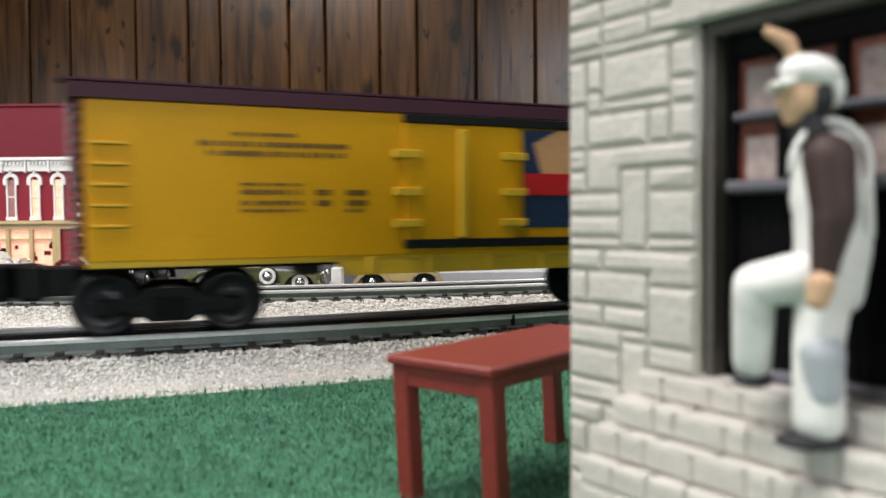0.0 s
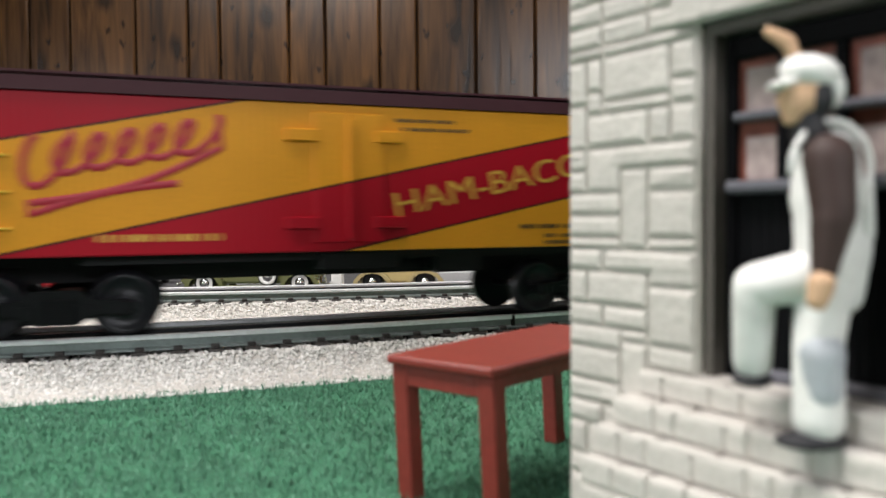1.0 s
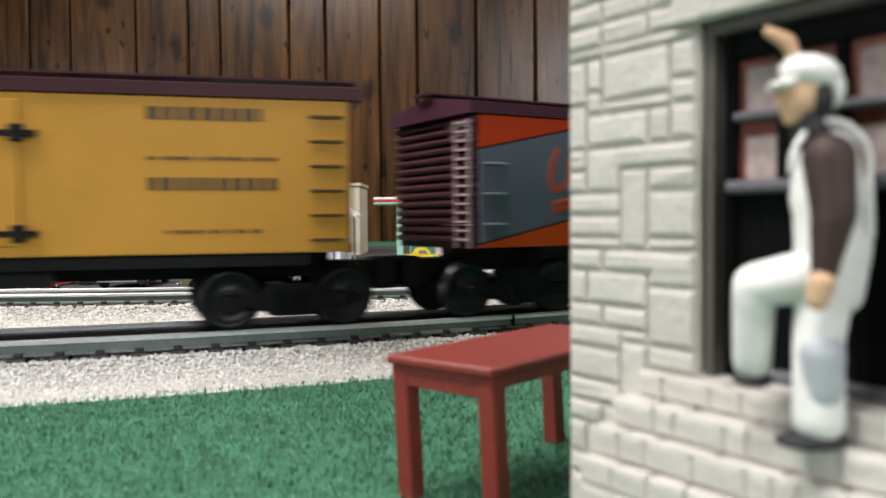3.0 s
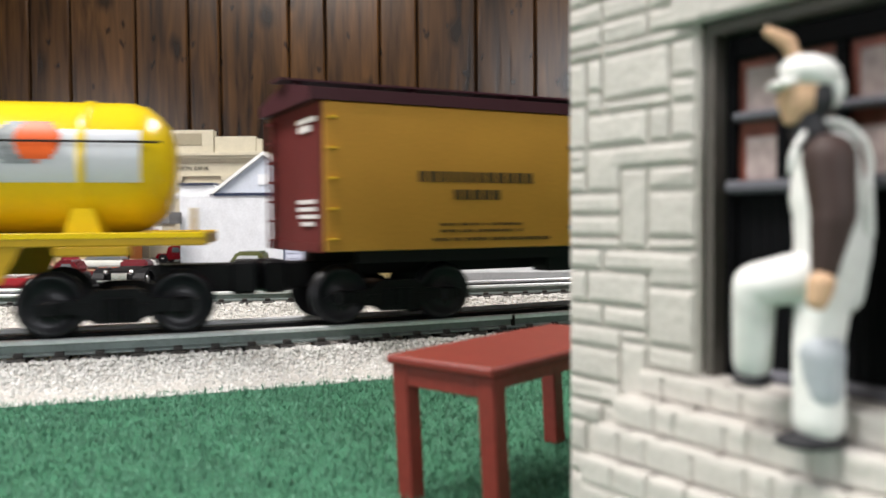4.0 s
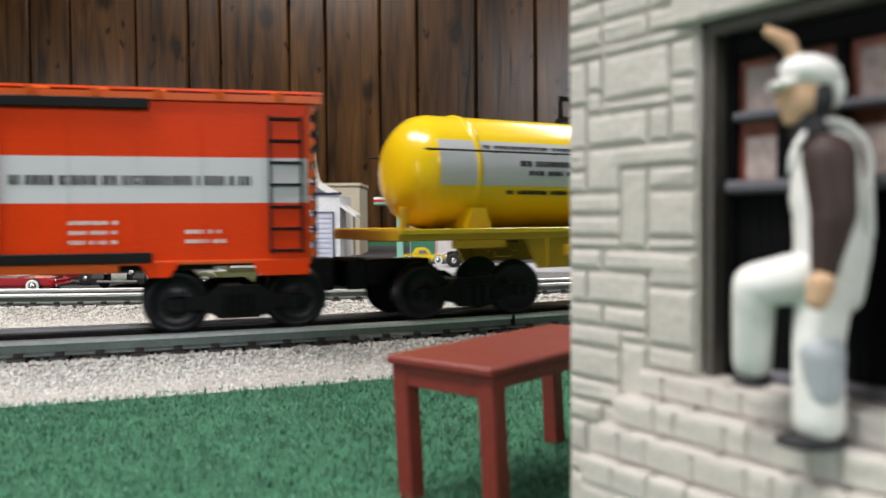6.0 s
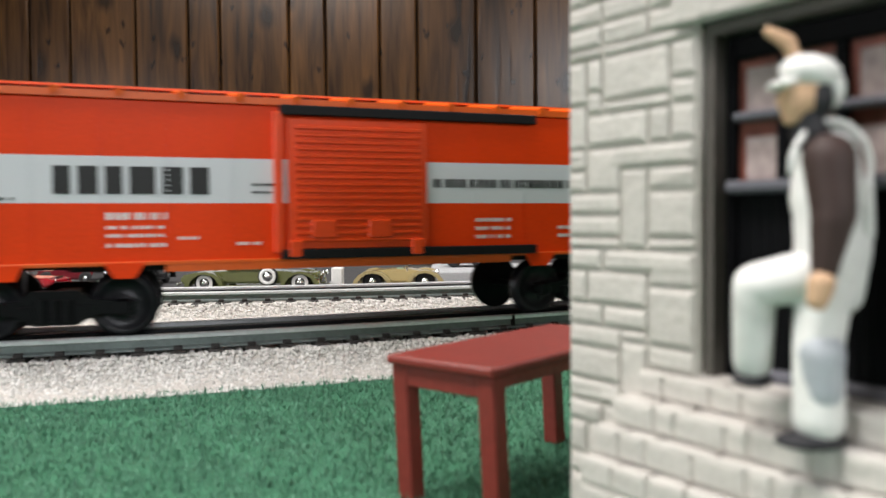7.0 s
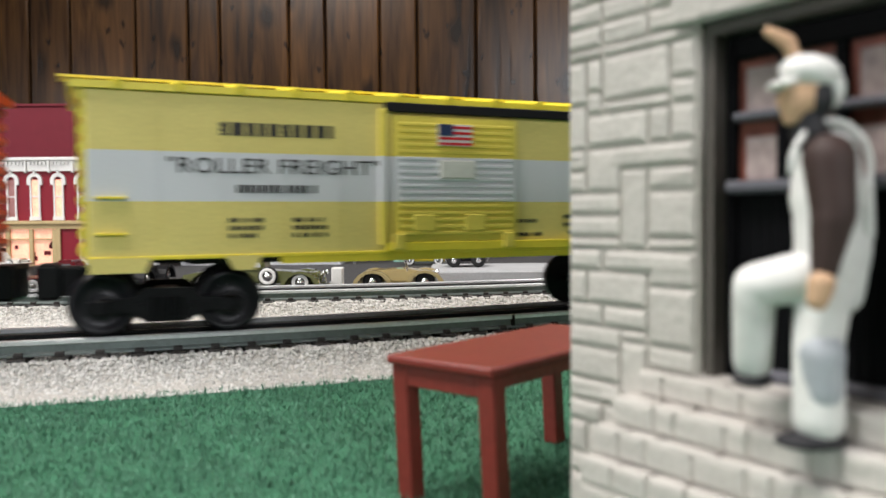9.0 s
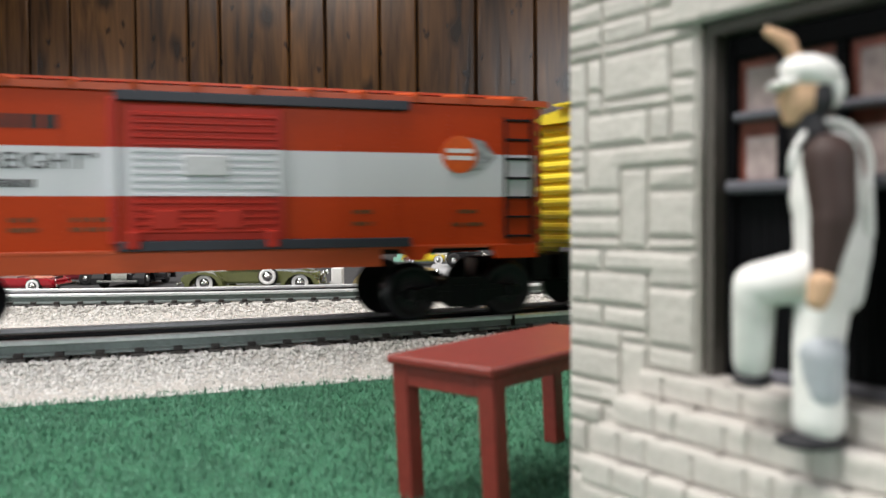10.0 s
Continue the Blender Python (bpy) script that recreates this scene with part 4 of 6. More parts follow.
# tan refrigerator car
c = new_car("D", "refrigerator_car", "tan ochre toy refrigerator car with brown ends")
body_shell(c, 0.1130, HW, 0.0258, 0.0755, D_SIDE, BROWN, False, BROWN)
roof(c, 0.1130, HW, 0.0755, 0.0845, DBROWN, 0.0040)
ladder(c, -0.1115, -0.1085, -HW, 0.0300, 0.0700, 5, YLAD, False)
ladder(c, 0.1000, 0.1110, -HW, 0.0300, 0.0700, 6, INKBROWN, False)
bars("lettering", [(-0.0785, -0.0315, 0.0512, 0.0038)], -HW, INKBROWN, c)
bars("lettering", [(-0.0645, -0.0450, 0.0450, 0.0036)], -HW, INKBROWN, c)
bars("lettering", [(-0.0700, -0.0360, 0.0345, 0.0010), (-0.0700, -0.0360, 0.0322, 0.0010), (-0.0730, -0.0240, 0.0292, 0.0012)], -HW, INKBROWN, c)
bars("lettering", [(0.050, 0.085, 0.0700, 0.0040), (0.050, 0.090, 0.0560, 0.0012), (0.050, 0.090, 0.0480, 0.0040), (0.055, 0.085, 0.0330, 0.0012)], -HW, INKBROWN, c)
d = part("door", box(box(B(), -0.0100, 0.0018, -HW - 0.0009, -HW + 0.0004, 0.029, 0.073, 0.0003), 0.0022, 0.0140, -HW - 0.0009, -HW + 0.0004, 0.029, 0.073, 0.0003), D_SIDE, c, "hinged double door")
for z in (0.0630, 0.0330):
    for x in (-0.0090, 0.0130):
        part("hinge", box(B(), x - 0.006, x + 0.006, -HW - 0.0022, -HW, z - 0.0008, z + 0.0008), BLACK, d)
        part("hinge", box(B(), x - 0.0015, x + 0.0025, -HW - 0.0026, -HW, z - 0.0026, z + 0.0026, 0.0004), BLACK, d)
ep = B()
for a, b_, z, hh in ((-0.025, -0.006, 0.0700, 0.0016), (-0.020, -0.008, 0.0672, 0.0022), (-0.024, -0.006, 0.0425, 0.0014), (-0.024, -0.006, 0.0400, 0.0014), (-0.026, -0.007, 0.0375, 0.0014), (-0.022, -0.010, 0.0350, 0.0014)):
    box(ep, -0.1146, -0.1139, a, b_, z - hh / 2, z + hh / 2)
part("end_lettering", ep, PALE, c, "rows of white lettering")
part("brake_rigging", box(box(B(), -0.100, 0.100, -HW + 0.003, -HW + 0.006, 0.0215, 0.0256), -0.02, 0.02, -0.022, -0.012, 0.016, 0.022), BLACK, c)
brake_wheel(c, 0.1130, 0.0805, 0.006, BLACK)
running_gear(c, "D", 0.1130)

# yellow tank car
TY = (0.80, 0.56, 0.008)
TANKY = mat("glossy_tank_yellow", TY, 0.24, 0, 0.05, 30, coat=0.4)
FRAMEY = mat("mustard_frame_yellow", (0.50, 0.30, 0.012), 0.45, 0, 0.1, 50)
c = new_car("E", "tank_car", "yellow toy tank car with silver band and dome")
TR, TZ = 0.0216, 0.0542
rings = [(-0.1145, 0.004), (-0.1140, 0.009), (-0.1125, 0.0135), (-0.1095, 0.0172), (-0.1055, 0.0203), (-0.1010, TR)]
body = rings + [(-x, r) for x, r in reversed(rings)]
part("tank", lathe(B(), body, 40, "X", (0, 0, TZ)), TANKY, c, "glossy yellow tank")
bandm = B()
lathe(bandm, [(-0.1045, TR + 0.0002), (0.1055, TR + 0.0002)], 96, "X", (0, 0, TZ), cap=False)
low = [f for f in bandm.faces if not (0.0490 < f.calc_center_median().z < 0.0652)]
bmesh.ops.delete(bandm, geom=low, context="FACES")
part("silver_band", bandm, mat("silver_band_paint", (0.62, 0.64, 0.68), 0.25, 0.1, 0.05, 40, coat=0.4), c, "pale silver band")
for x in (-0.088, 0.0, 0.088):
    part("tank_strap", lathe(B(), [(x - 0.0013, TR + 0.0001), (x - 0.0010, TR + 0.0006), (x + 0.0010, TR + 0.0006), (x + 0.0013, TR + 0.0001)], 40, "X", (0, 0, TZ), cap=False), TANKY, c)
hr = B()
for sd in (-1, 1):
    rod(hr, (-0.112, sd * (TR + 0.0022), 0.0610), (0.112, sd * (TR + 0.0022), 0.0610), 0.0004, None, 6)
    for i in range(9):
        x = -0.108 + i * 0.027
        rod(hr, (x, sd * (TR - 0.001), 0.0610), (x, sd * (TR + 0.0022), 0.0610), 0.0004, None, 6)
part("handrail", hr, BLACK, c, "thin dark handrail wire")
DOX = 0.0035
dome = part("dome", lathe(B(), [(0.0660, 0.0200), (0.0715, 0.0188), (0.0730, 0.0158), (0.0745, 0.0148), (0.0785, 0.0145)], 32, "Z", (DOX, 0, 0)), TANKY, c, "yellow tank dome")
part("dome_panel", box(B(), DOX - 0.0008, DOX + 0.0078, -0.0172, -0.0120, 0.0712, 0.0800, 0.0004), BLACK, dome, "dark dome door")
part("dome_lid", lathe(B(), [(0.0806, 0.0134), (0.0818, 0.0134), (0.0832, 0.0116), (0.0842, 0.0084), (0.0846, 0.0030)], 28, "Z", (DOX, 0, 0)), TANKY, dome, "yellow dome lid")
for vx, vy, vr, vz in ((-0.0095, -0.002, 0.0030, 0.0905), (-0.0045, 0.003, 0.0030, 0.0880), (0.0010, -0.003, 0.0042, 0.0886), (0.0085, -0.001, 0.0030, 0.0856)):
    part("valve", lathe(B(), [(0.0806, vr), (vz - 0.0038, vr), (vz - 0.0036, vr * 1.25), (vz - 0.0022, vr * 1.25), (vz - 0.0020, vr * 0.85), (vz, vr * 0.8)], 14, "Z", (DOX + vx, vy, 0)), TANKY, dome)
part("platform", box(B(), DOX - 0.0265, DOX + 0.0265, -0.0185, 0.0185, 0.0786, 0.0804, 0.0003), BLACK, c, "black dome platform")
for sy in (-0.0175, 0.0175):
    for xa, xb in ((DOX - 0.0250, DOX - 0.0060), (DOX + 0.0095, DOX + 0.0255)):
        rl = box(box(B(), xa, xb, sy - 0.0006, sy + 0.0006, 0.0886, 0.0908, 0.0002), xa, xb, sy - 0.0006, sy + 0.0006, 0.0804, 0.0818)
        box(box(rl, xa, xa + 0.0016, sy - 0.0006, sy + 0.0006, 0.0810, 0.0890), xb - 0.0016, xb, sy - 0.0006, sy + 0.0006, 0.0810, 0.0890)
        part("railing", rl, BLACK, c, "black platform railing")
for sx in (-1, 1):
    part("platform_bracket", prism(B(), [(DOX + sx * 0.024, 0.0785), (DOX + sx * 0.017, 0.0785), (DOX + sx * 0.0165, 0.0745)], -0.0170, -0.0155), BLACK, c)
    part("safety_valve", lathe(B(), [(0.0740, 0.0022), (0.0775, 0.0022), (0.0780, 0.0030), (0.0785, 0.0016)], 12, "Z", (DOX + sx * 0.0235, -0.012, 0)), TANKY, c)
for x in (-0.0045, 0.0090):
    part("ladder_rail", box(B(), x - 0.0009, x + 0.0009, -0.0278, -0.0262, 0.0330, 0.0720), TANKY, c)
for i in range(6):
    part("rung", box(B(), -0.0045, 0.0090, -0.0282, -0.0262, 0.0350 + i * 0.0072 - 0.0006, 0.0350 + i * 0.0072 + 0.0006), TANKY, c)
part("step_plate", box(B(), -0.0125, 0.0255, -0.0250, -0.0120, 0.0700, 0.0712, 0.0003), TANKY, c)
part("step_plate", box(B(), -0.0065, 0.0110, -0.0285, -0.0245, 0.0690, 0.0702, 0.0003), TANKY, c)
em2 = mat("orange_emblem", (0.68, 0.10, 0.01), 0.35)
arc = B()
lathe(arc, [(0.0690, TR + 0.0004), (0.0820, TR + 0.0004)], 96, "X", (0, 0, TZ), cap=False)
bmesh.ops.subdivide_edges(arc, edges=[e for e in arc.edges if abs(e.verts[0].co.x - e.verts[1].co.x) > 0.01], cuts=23)
bmesh.ops.delete(arc, geom=[f for f in arc.faces if f.calc_center_median().y > 0 or math.hypot(f.calc_center_median().x - 0.0755, (f.calc_center_median().z - 0.0615) * 1.0) > 0.0066], context="FACES")
part("emblem_disc", arc, em2, c, "round orange emblem")
tailm = B()
lathe(tailm, [(0.0600, TR + 0.0003), (0.0755, TR + 0.0003)], 96, "X", (0, 0, TZ), cap=False)
bmesh.ops.subdivide_edges(tailm, edges=[e for e in tailm.edges if abs(e.verts[0].co.x - e.verts[1].co.x) > 0.01], cuts=23)
bmesh.ops.delete(tailm, geom=[f for f in tailm.faces if f.calc_center_median().y > 0 or math.hypot((f.calc_center_median().x - 0.0715) / 1.35, f.calc_center_median().z - 0.0608) > 0.0072], context="FACES")
part("emblem_shape", tailm, mat("dark_grey_roller", (0.22, 0.24, 0.25), 0.4, 0, 0.7, 500), c, "grey roller shape behind the disc")
for x, sg in ((-0.088, -1), (0.088, 1)):
    part("saddle", prism(B(), [(x - 0.0055, 0.0330), (x - 0.0030, 0.0405), (x + 0.0030, 0.0405), (x + 0.0055, 0.0330)], -0.0205, 0.0205), TANKY, c, "yellow tank saddle")
deck = box(B(), -0.1255, 0.1255, -0.0285, 0.0285, 0.0288, 0.0326, 0.0004)
part("deck", deck, FRAMEY, c, "mustard yellow frame deck")
for sd in (-1, 1):
    y = sd * 0.0270
    part("side_skirt", prism(B(), [(-0.072, 0.0288), (-0.066, 0.0178), (0.066, 0.0178), (0.072, 0.0288)], y - 0.0008, y + 0.0008), FRAMEY, c, "deep frame skirt")
    for x in (-0.062, -0.022, 0.046):
        part("skirt_rib", box(B(), x - 0.0007, x + 0.0007, y - 0.0016, y + 0.0016, 0.0180, 0.0290, 0.0002), FRAMEY, c)
    part("air_tank", lathe(B(), [(0.0150, 0.0010), (0.0155, 0.0034), (0.0175, 0.0042), (0.0295, 0.0042), (0.0315, 0.0034), (0.0320, 0.0010)], 16, "X", (0, y, 0.0230)), FRAMEY, c, "mustard air tank")
    part("valve_box", box(B(), 0.0205, 0.0255, y - 0.0048, y + 0.0048, 0.0215, 0.0272, 0.0006), FRAMEY, c)
    part("brake_cylinder", box(box(B(), -0.0545, -0.0390, y - 0.0030, y + 0.0030, 0.0220, 0.0265, 0.0006), -0.0510, -0.0425, y - 0.0036, y + 0.0036, 0.0196, 0.0225, 0.0006), FRAMEY, c)
    part("grab_frame", box(box(box(B(), -0.0200, 0.0120, y - 0.0018, y + 0.0018, 0.0226, 0.0238), -0.0200, 0.0120, y - 0.0018, y + 0.0018, 0.0180, 0.0188), -0.0200, -0.0190, y - 0.0018, y + 0.0018, 0.0188, 0.0226), INKBROWN, c, "dark step frame")
    part("deck_lip", box(B(), -0.1250, 0.1250, sd * 0.0285 - 0.0003, sd * 0.0285 + 0.0006, 0.0312, 0.0330, 0.0002), TANKY, c)
bars("lettering", [(-0.017, 0.010, 0.0207, 0.0022)], -0.0284, INKBROWN, c)
tb = B()
tank_dice = random.Random(4)
for x0, x1, z, hh in ((-0.086, -0.030, 0.0628, 0.0014), (-0.070, -0.045, 0.0570, 0.0022), (-0.066, -0.047, 0.0535, 0.0018), (-0.0755, -0.041, 0.0462, 0.0015)):
    x = x0
    yy = -math.sqrt(max(TR ** 2 - (z - TZ) ** 2, 0)) - 0.0004
    while x < x1:
        w = tank_dice.uniform(0.0008, 0.0016)
        box(tb, x, x + w, yy - 0.0001, yy + 0.0004, z - hh / 2, z + hh / 2)
        x += w + tank_dice.choice((0.0006, 0.0006, 0.0007, 0.0022))
part("lettering", tb, INK, c, "rows of small dark lettering")
for sx in (-1, 1):
    part("end_step", box(B(), sx * 0.1225, sx * 0.1210, -0.0268, -0.0235, 0.0326, 0.0405, 0.0003), FRAMEY, c)
    part("bolster", box(B(), sx * 0.092 - 0.011, sx * 0.092 + 0.011, -0.0285, -0.0255, 0.0258, 0.0290, 0.0005), FRAMEY, c)
running_gear(c, "E", 0.1255)


def steel_boxcar(key, label, zb, zt, side, end, lad_mat, door_mat, rail_mat, plate, skirt=0.0022):
    c = new_car(key, "boxcar", label)
    half = 0.1180
    body_shell(c, half, HW, zb, zt, side, end, True, lad_mat, None, zb - 0.002)
    roof(c, half, HW, zt, zt + 0.0060, end, 0.0022, 13)
    sill_tabs(c, half, HW + 0.0012, zb + 0.0006, side)
    part("sill_strip", box(box(B(), -half, half, -HW - 0.0006, -HW + 0.0004, zb, zb + 0.0012, 0.0002), -0.060, 0.060, -HW - 0.0004, -HW + 0.002, zb - skirt, zb), end, c)
    ladder(c, half - 0.0120, half - 0.0020, -HW, zb + 0.004, zt - 0.005, 7, lad_mat)
    ladder(c, -half + 0.0020, -half + 0.0110, -HW, zb + 0.008, zb + 0.019, 2, lad_mat, False)
    ribbed_door(c, -0.0215, 0.0270, -HW, zb + 0.0040, zt - 0.0040, door_mat, plate)
    door_rails(c, -0.0240, 0.0700, -HW, (zt - 0.0014,), rail_mat)
    door_rails(c, -0.0240, 0.0700, -HW, (zb + 0.0024,), end if key == "G" else rail_mat)
    rivets(c, (-0.098, -0.0785, -0.059, -0.0395, 0.046, 0.0655, 0.085, 0.1035), -HW, zb + 0.003, zt - 0.003, side)
    brake_wheel(c, half, zt - 0.010, -0.006, lad_mat)
    running_gear(c, key, half)
    return c


c = steel_boxcar("F", "red-orange toy boxcar with a white band", 0.0228, 0.0738, F_SIDE, F_END, BLACK, mat("orange_ribbed_door", (0.76, 0.058, 0.003), 0.38), BLACK, None)
bars("name_mark", [(-0.0915, -0.0465, 0.0490, 0.0085)], -HW, INK, c, "bold black name bars")
bars("lettering", [(0.030, 0.100, 0.0490, 0.0030), (-0.1130, -0.1020, 0.0432, 0.0010), (-0.0330, -0.0225, 0.0480, 0.0008), (-0.0330, -0.0225, 0.0455, 0.0008)], -HW, INK, c)
bars("lettering", [(-0.0770, -0.0595, 0.0380, 0.0022), (-0.0770, -0.0595, 0.0345, 0.0010), (-0.0770, -0.0595, 0.0320, 0.0010), (-0.0770, -0.0595, 0.0290, 0.0012), (-0.0560, -0.0500, 0.0310, 0.0010), (-0.0380, -0.0300, 0.0290, 0.0010),
                   (0.046, 0.060, 0.036, 0.0012), (0.046, 0.060, 0.033, 0.0012), (0.046, 0.060, 0.030, 0.0012), (0.080, 0.092, 0.033, 0.0012), (0.080, 0.092, 0.030, 0.0012)], -HW, PALE, c)
c = steel_boxcar("G", "pale lemon toy boxcar with a white band", 0.0245, 0.0762, G_SIDE, G_END, G_END, G_DOOR, BLACK, mat("placard_white", (0.65, 0.65, 0.6), 0.5))
bars("name_mark", [(-0.0790, -0.0420, 0.0655, 0.0042)], -HW, INK, c, "black name bars")
lettering("lettering", "\"ROLLER FREIGHT\"", 0.0070, pose(-0.0605, -HW - 0.0002, 0.0535, 90, 0, 0), INK, c, 0.069)
bars("lettering", [(-0.0740, -0.0480, 0.0465, 0.0026)], -HW, INK, c)
bars("lettering", [(-0.0765, -0.0650, 0.0365, 0.0014), (-0.0765, -0.0650, 0.0340, 0.0014), (-0.0765, -0.0680, 0.0315, 0.0014), (-0.0560, -0.0440, 0.0365, 0.0014), (-0.0560, -0.0440, 0.0340, 0.0014), (-0.0560, -0.0440, 0.0315, 0.0014),
                   (0.028, 0.036, 0.0355, 0.0014), (0.026, 0.038, 0.0305, 0.0014), (0.048, 0.066, 0.0370, 0.0014), (0.048, 0.066, 0.0340, 0.0014), (0.050, 0.066, 0.0310, 0.0014), (0.074, 0.096, 0.0370, 0.0014), (0.074, 0.096, 0.0340, 0.0014), (0.074, 0.098, 0.0310, 0.0014)], -HW, INK, c)
fl = part("flag_panel", box(B(), -0.0050, 0.0080, -HW - 0.0034, -HW - 0.0024, 0.0620, 0.0695), PALE, c, "small striped flag panel")
st = B()
for i in range(4):
    box(st, -0.0050, 0.0080, -HW - 0.0036, -HW - 0.0034, 0.0622 + i * 0.0019, 0.0631 + i * 0.0019)
part("flag_stripes", st, REDSIGN, fl)
part("flag_canton", box(B(), -0.0050, 0.0005, -HW - 0.0038, -HW - 0.0036, 0.0655, 0.0695), em, fl)


def roller_emblem(c, x, z, r, disc, tail):
    cone = prism(B(), [(x, z + r), (x + 1.35 * r, z + 0.75 * r), (x + 2.1 * r, z - 0.1 * r), (x + 1.3 * r, z - 0.8 * r), (x, z - r)], -HW - 0.0003, -HW)
    part("emblem_shape", cone, tail, c, "grey roller shape behind the disc")
    dm = B()
    rod(dm, (x, -HW, z), (x, -HW - 0.0006, z), r, None, 32)
    part("emblem_disc", dm, disc, c, "round emblem disc")
    for q in (0.08, -0.30):
        part("emblem_bar", box(B(), x - 0.75 * r, x + 0.75 * r, -HW - 0.0008, -HW - 0.0006, z + q * r, z + (q + 0.22) * r), PALE, c)


TAILG = mat("grey_emblem", (0.30, 0.32, 0.33), 0.5, 0, 0.6, 400)
roller_emblem(c, 0.0730, 0.0592, 0.0078, mat("crimson_disc", (0.45, 0.015, 0.03), 0.4), TAILG)
c = steel_boxcar("H", "orange-red toy boxcar with white band, scarlet door", 0.0262, 0.0765, H_SIDE, H_END, BLACK, H_DOOR, mat("slate_black_rail", (0.02, 0.024, 0.034), 0.45), mat("placard_pale", (0.6, 0.6, 0.62), 0.5), 0.0058)
bars("name_mark", [(-0.080, -0.040, 0.0665, 0.0042)], -HW, INK, c, "black name bars")
lettering("lettering", "\"ROLLER FREIGHT\"", 0.0070, pose(-0.0640, -HW - 0.0002, 0.0545, 90, 0, 0), INK, c, 0.069)
bars("lettering", [(-0.072, -0.046, 0.0480, 0.0024)], -HW, INK, c)
bars("lettering", [(-0.054, -0.046, 0.0370, 0.0014), (-0.054, -0.046, 0.0340, 0.0014), (-0.037, -0.026, 0.0370, 0.0014), (-0.037, -0.026, 0.0340, 0.0014), (0.050, 0.058, 0.0390, 0.0014), (0.050, 0.058, 0.0350, 0.0014), (0.088, 0.096, 0.0390, 0.0014), (0.086, 0.098, 0.0345, 0.0014)], -HW, INKBROWN, c)
roller_emblem(c, 0.0885, 0.0590, 0.0066, em2, TAILG)

# ---- the town behind ----
def arched_window(parent, x, y, z0, z1, w, pane):
    """A tall round-headed window with a hood, on a wall that faces -y at y."""
    win = part("window", box(B(), x - w / 2, x + w / 2, y - 0.0008, y + 0.0004, z0, z1 - w * 0.3), pane, parent, "tall round-headed window")
    fr = B()
    box(fr, x - w / 2 - 0.0012, x - w / 2 + 0.0008, y - 0.0022, y, z0, z1 - w * 0.35)
    box(fr, x + w / 2 - 0.0008, x + w / 2 + 0.0012, y - 0.0022, y, z0, z1 - w * 0.35)
    box(fr, x - w / 2 - 0.002, x + w / 2 + 0.002, y - 0.003, y, z0 - 0.003, z0 + 0.0015, 0.0003)
    zm = z0 + (z1 - z0) * 0.52
    box(fr, x - w / 2, x + w / 2, y - 0.0018, y, zm - 0.0008, zm + 0.0008)
    part("frame", fr, TRIMW, win)
    hood = B()
    k, r0, r1 = 8, w * 0.5, w * 0.5 + 0.0042
    zc = z1 - w * 0.42
    out = [(x + r1 * math.cos(math.pi * i / k), zc + r1 * math.sin(math.pi * i / k)) for i in range(k + 1)]
    inn = [(x + r0 * math.cos(math.pi * i / k), zc + r0 * math.sin(math.pi * i / k)) for i in range(k, -1, -1)]
    prism(hood, [(x + r1, zc - 0.005)] + out + [(x - r1, zc - 0.005), (x - r0, zc - 0.005)] + inn + [(x + r0, zc - 0.005)], y - 0.0032, y)
    box(hood, x - 0.0012, x + 0.0012, y - 0.004, y, zc + r1 - 0.001, zc + r1 + 0.0035)
    part("hood", hood, TRIMW, win)
    return win


# crimson shop with white cornice
YB = 0.97
shop = thing("crimson_shop", "two-storey crimson shop with white cornice", "building")
XR = -0.402
part("wall", box(box(box(B(), -0.66, XR, YB, YB + 0.004, 0.036, 0.112), -0.66, XR, YB + 0.014, YB + 0.018, TABLE, 0.11), XR - 0.004, XR, YB + 0.004, YB + 0.014, TABLE, 0.112), REDB, shop)
part("roof", box(B(), -0.66, XR - 0.004, YB + 0.004, YB + 0.014, 0.104, 0.108), REDD, shop)
cn = B()
box(cn, -0.662, XR + 0.002, YB - 0.0075, YB + 0.003, 0.1085, 0.1125, 0.0005)
box(cn, -0.66, XR + 0.001, YB - 0.004, YB, 0.0965, 0.1085)
for i in range(10):
    x = XR - 0.0012 - i * 0.0275
    box(cn, x - 0.0010, x + 0.0010, YB - 0.0068, YB, 0.0945, 0.1085, 0.0003)
for i in range(60):
    x = XR - 0.004 - i * 0.0044
    box(cn, x - 0.0011, x + 0.0011, YB - 0.0062, YB - 0.003, 0.1040, 0.1075)
part("cornice", cn, TRIMW, shop, "white bracketed cornice")
for i in range(8):
    arched_window(shop, -0.4217 - i * 0.02755, YB, 0.042, 0.0895, 0.0095, LITPANE if i % 3 else DIMPANE)
part("shop_band", box(box(B(), -0.661, XR + 0.001, YB - 0.006, YB + 0.001, 0.0345, 0.0385, 0.0005), -0.66, XR, YB - 0.003, YB + 0.001, 0.0290, 0.0345), TAN, shop, "tan shopfront band")
fx = -0.4540
part("shop_window", box(B(), -0.66, fx, YB + 0.0015, YB + 0.003, TABLE, 0.029), LITPANE, shop, "lit shop window")
fb = B()
for i in range(8):
    x = fx - 0.0015 - i * 0.0272
    box(fb, x - 0.0024, x + 0.0024, YB - 0.0025, YB + 0.0015, TABLE, 0.0285, 0.0004)
box(fb, -0.66, fx, YB - 0.0015, YB + 0.0012, 0.0160, 0.0178)
part("shop_columns", fb, TAN, shop)
gd = B()
rnd = random.Random(11)
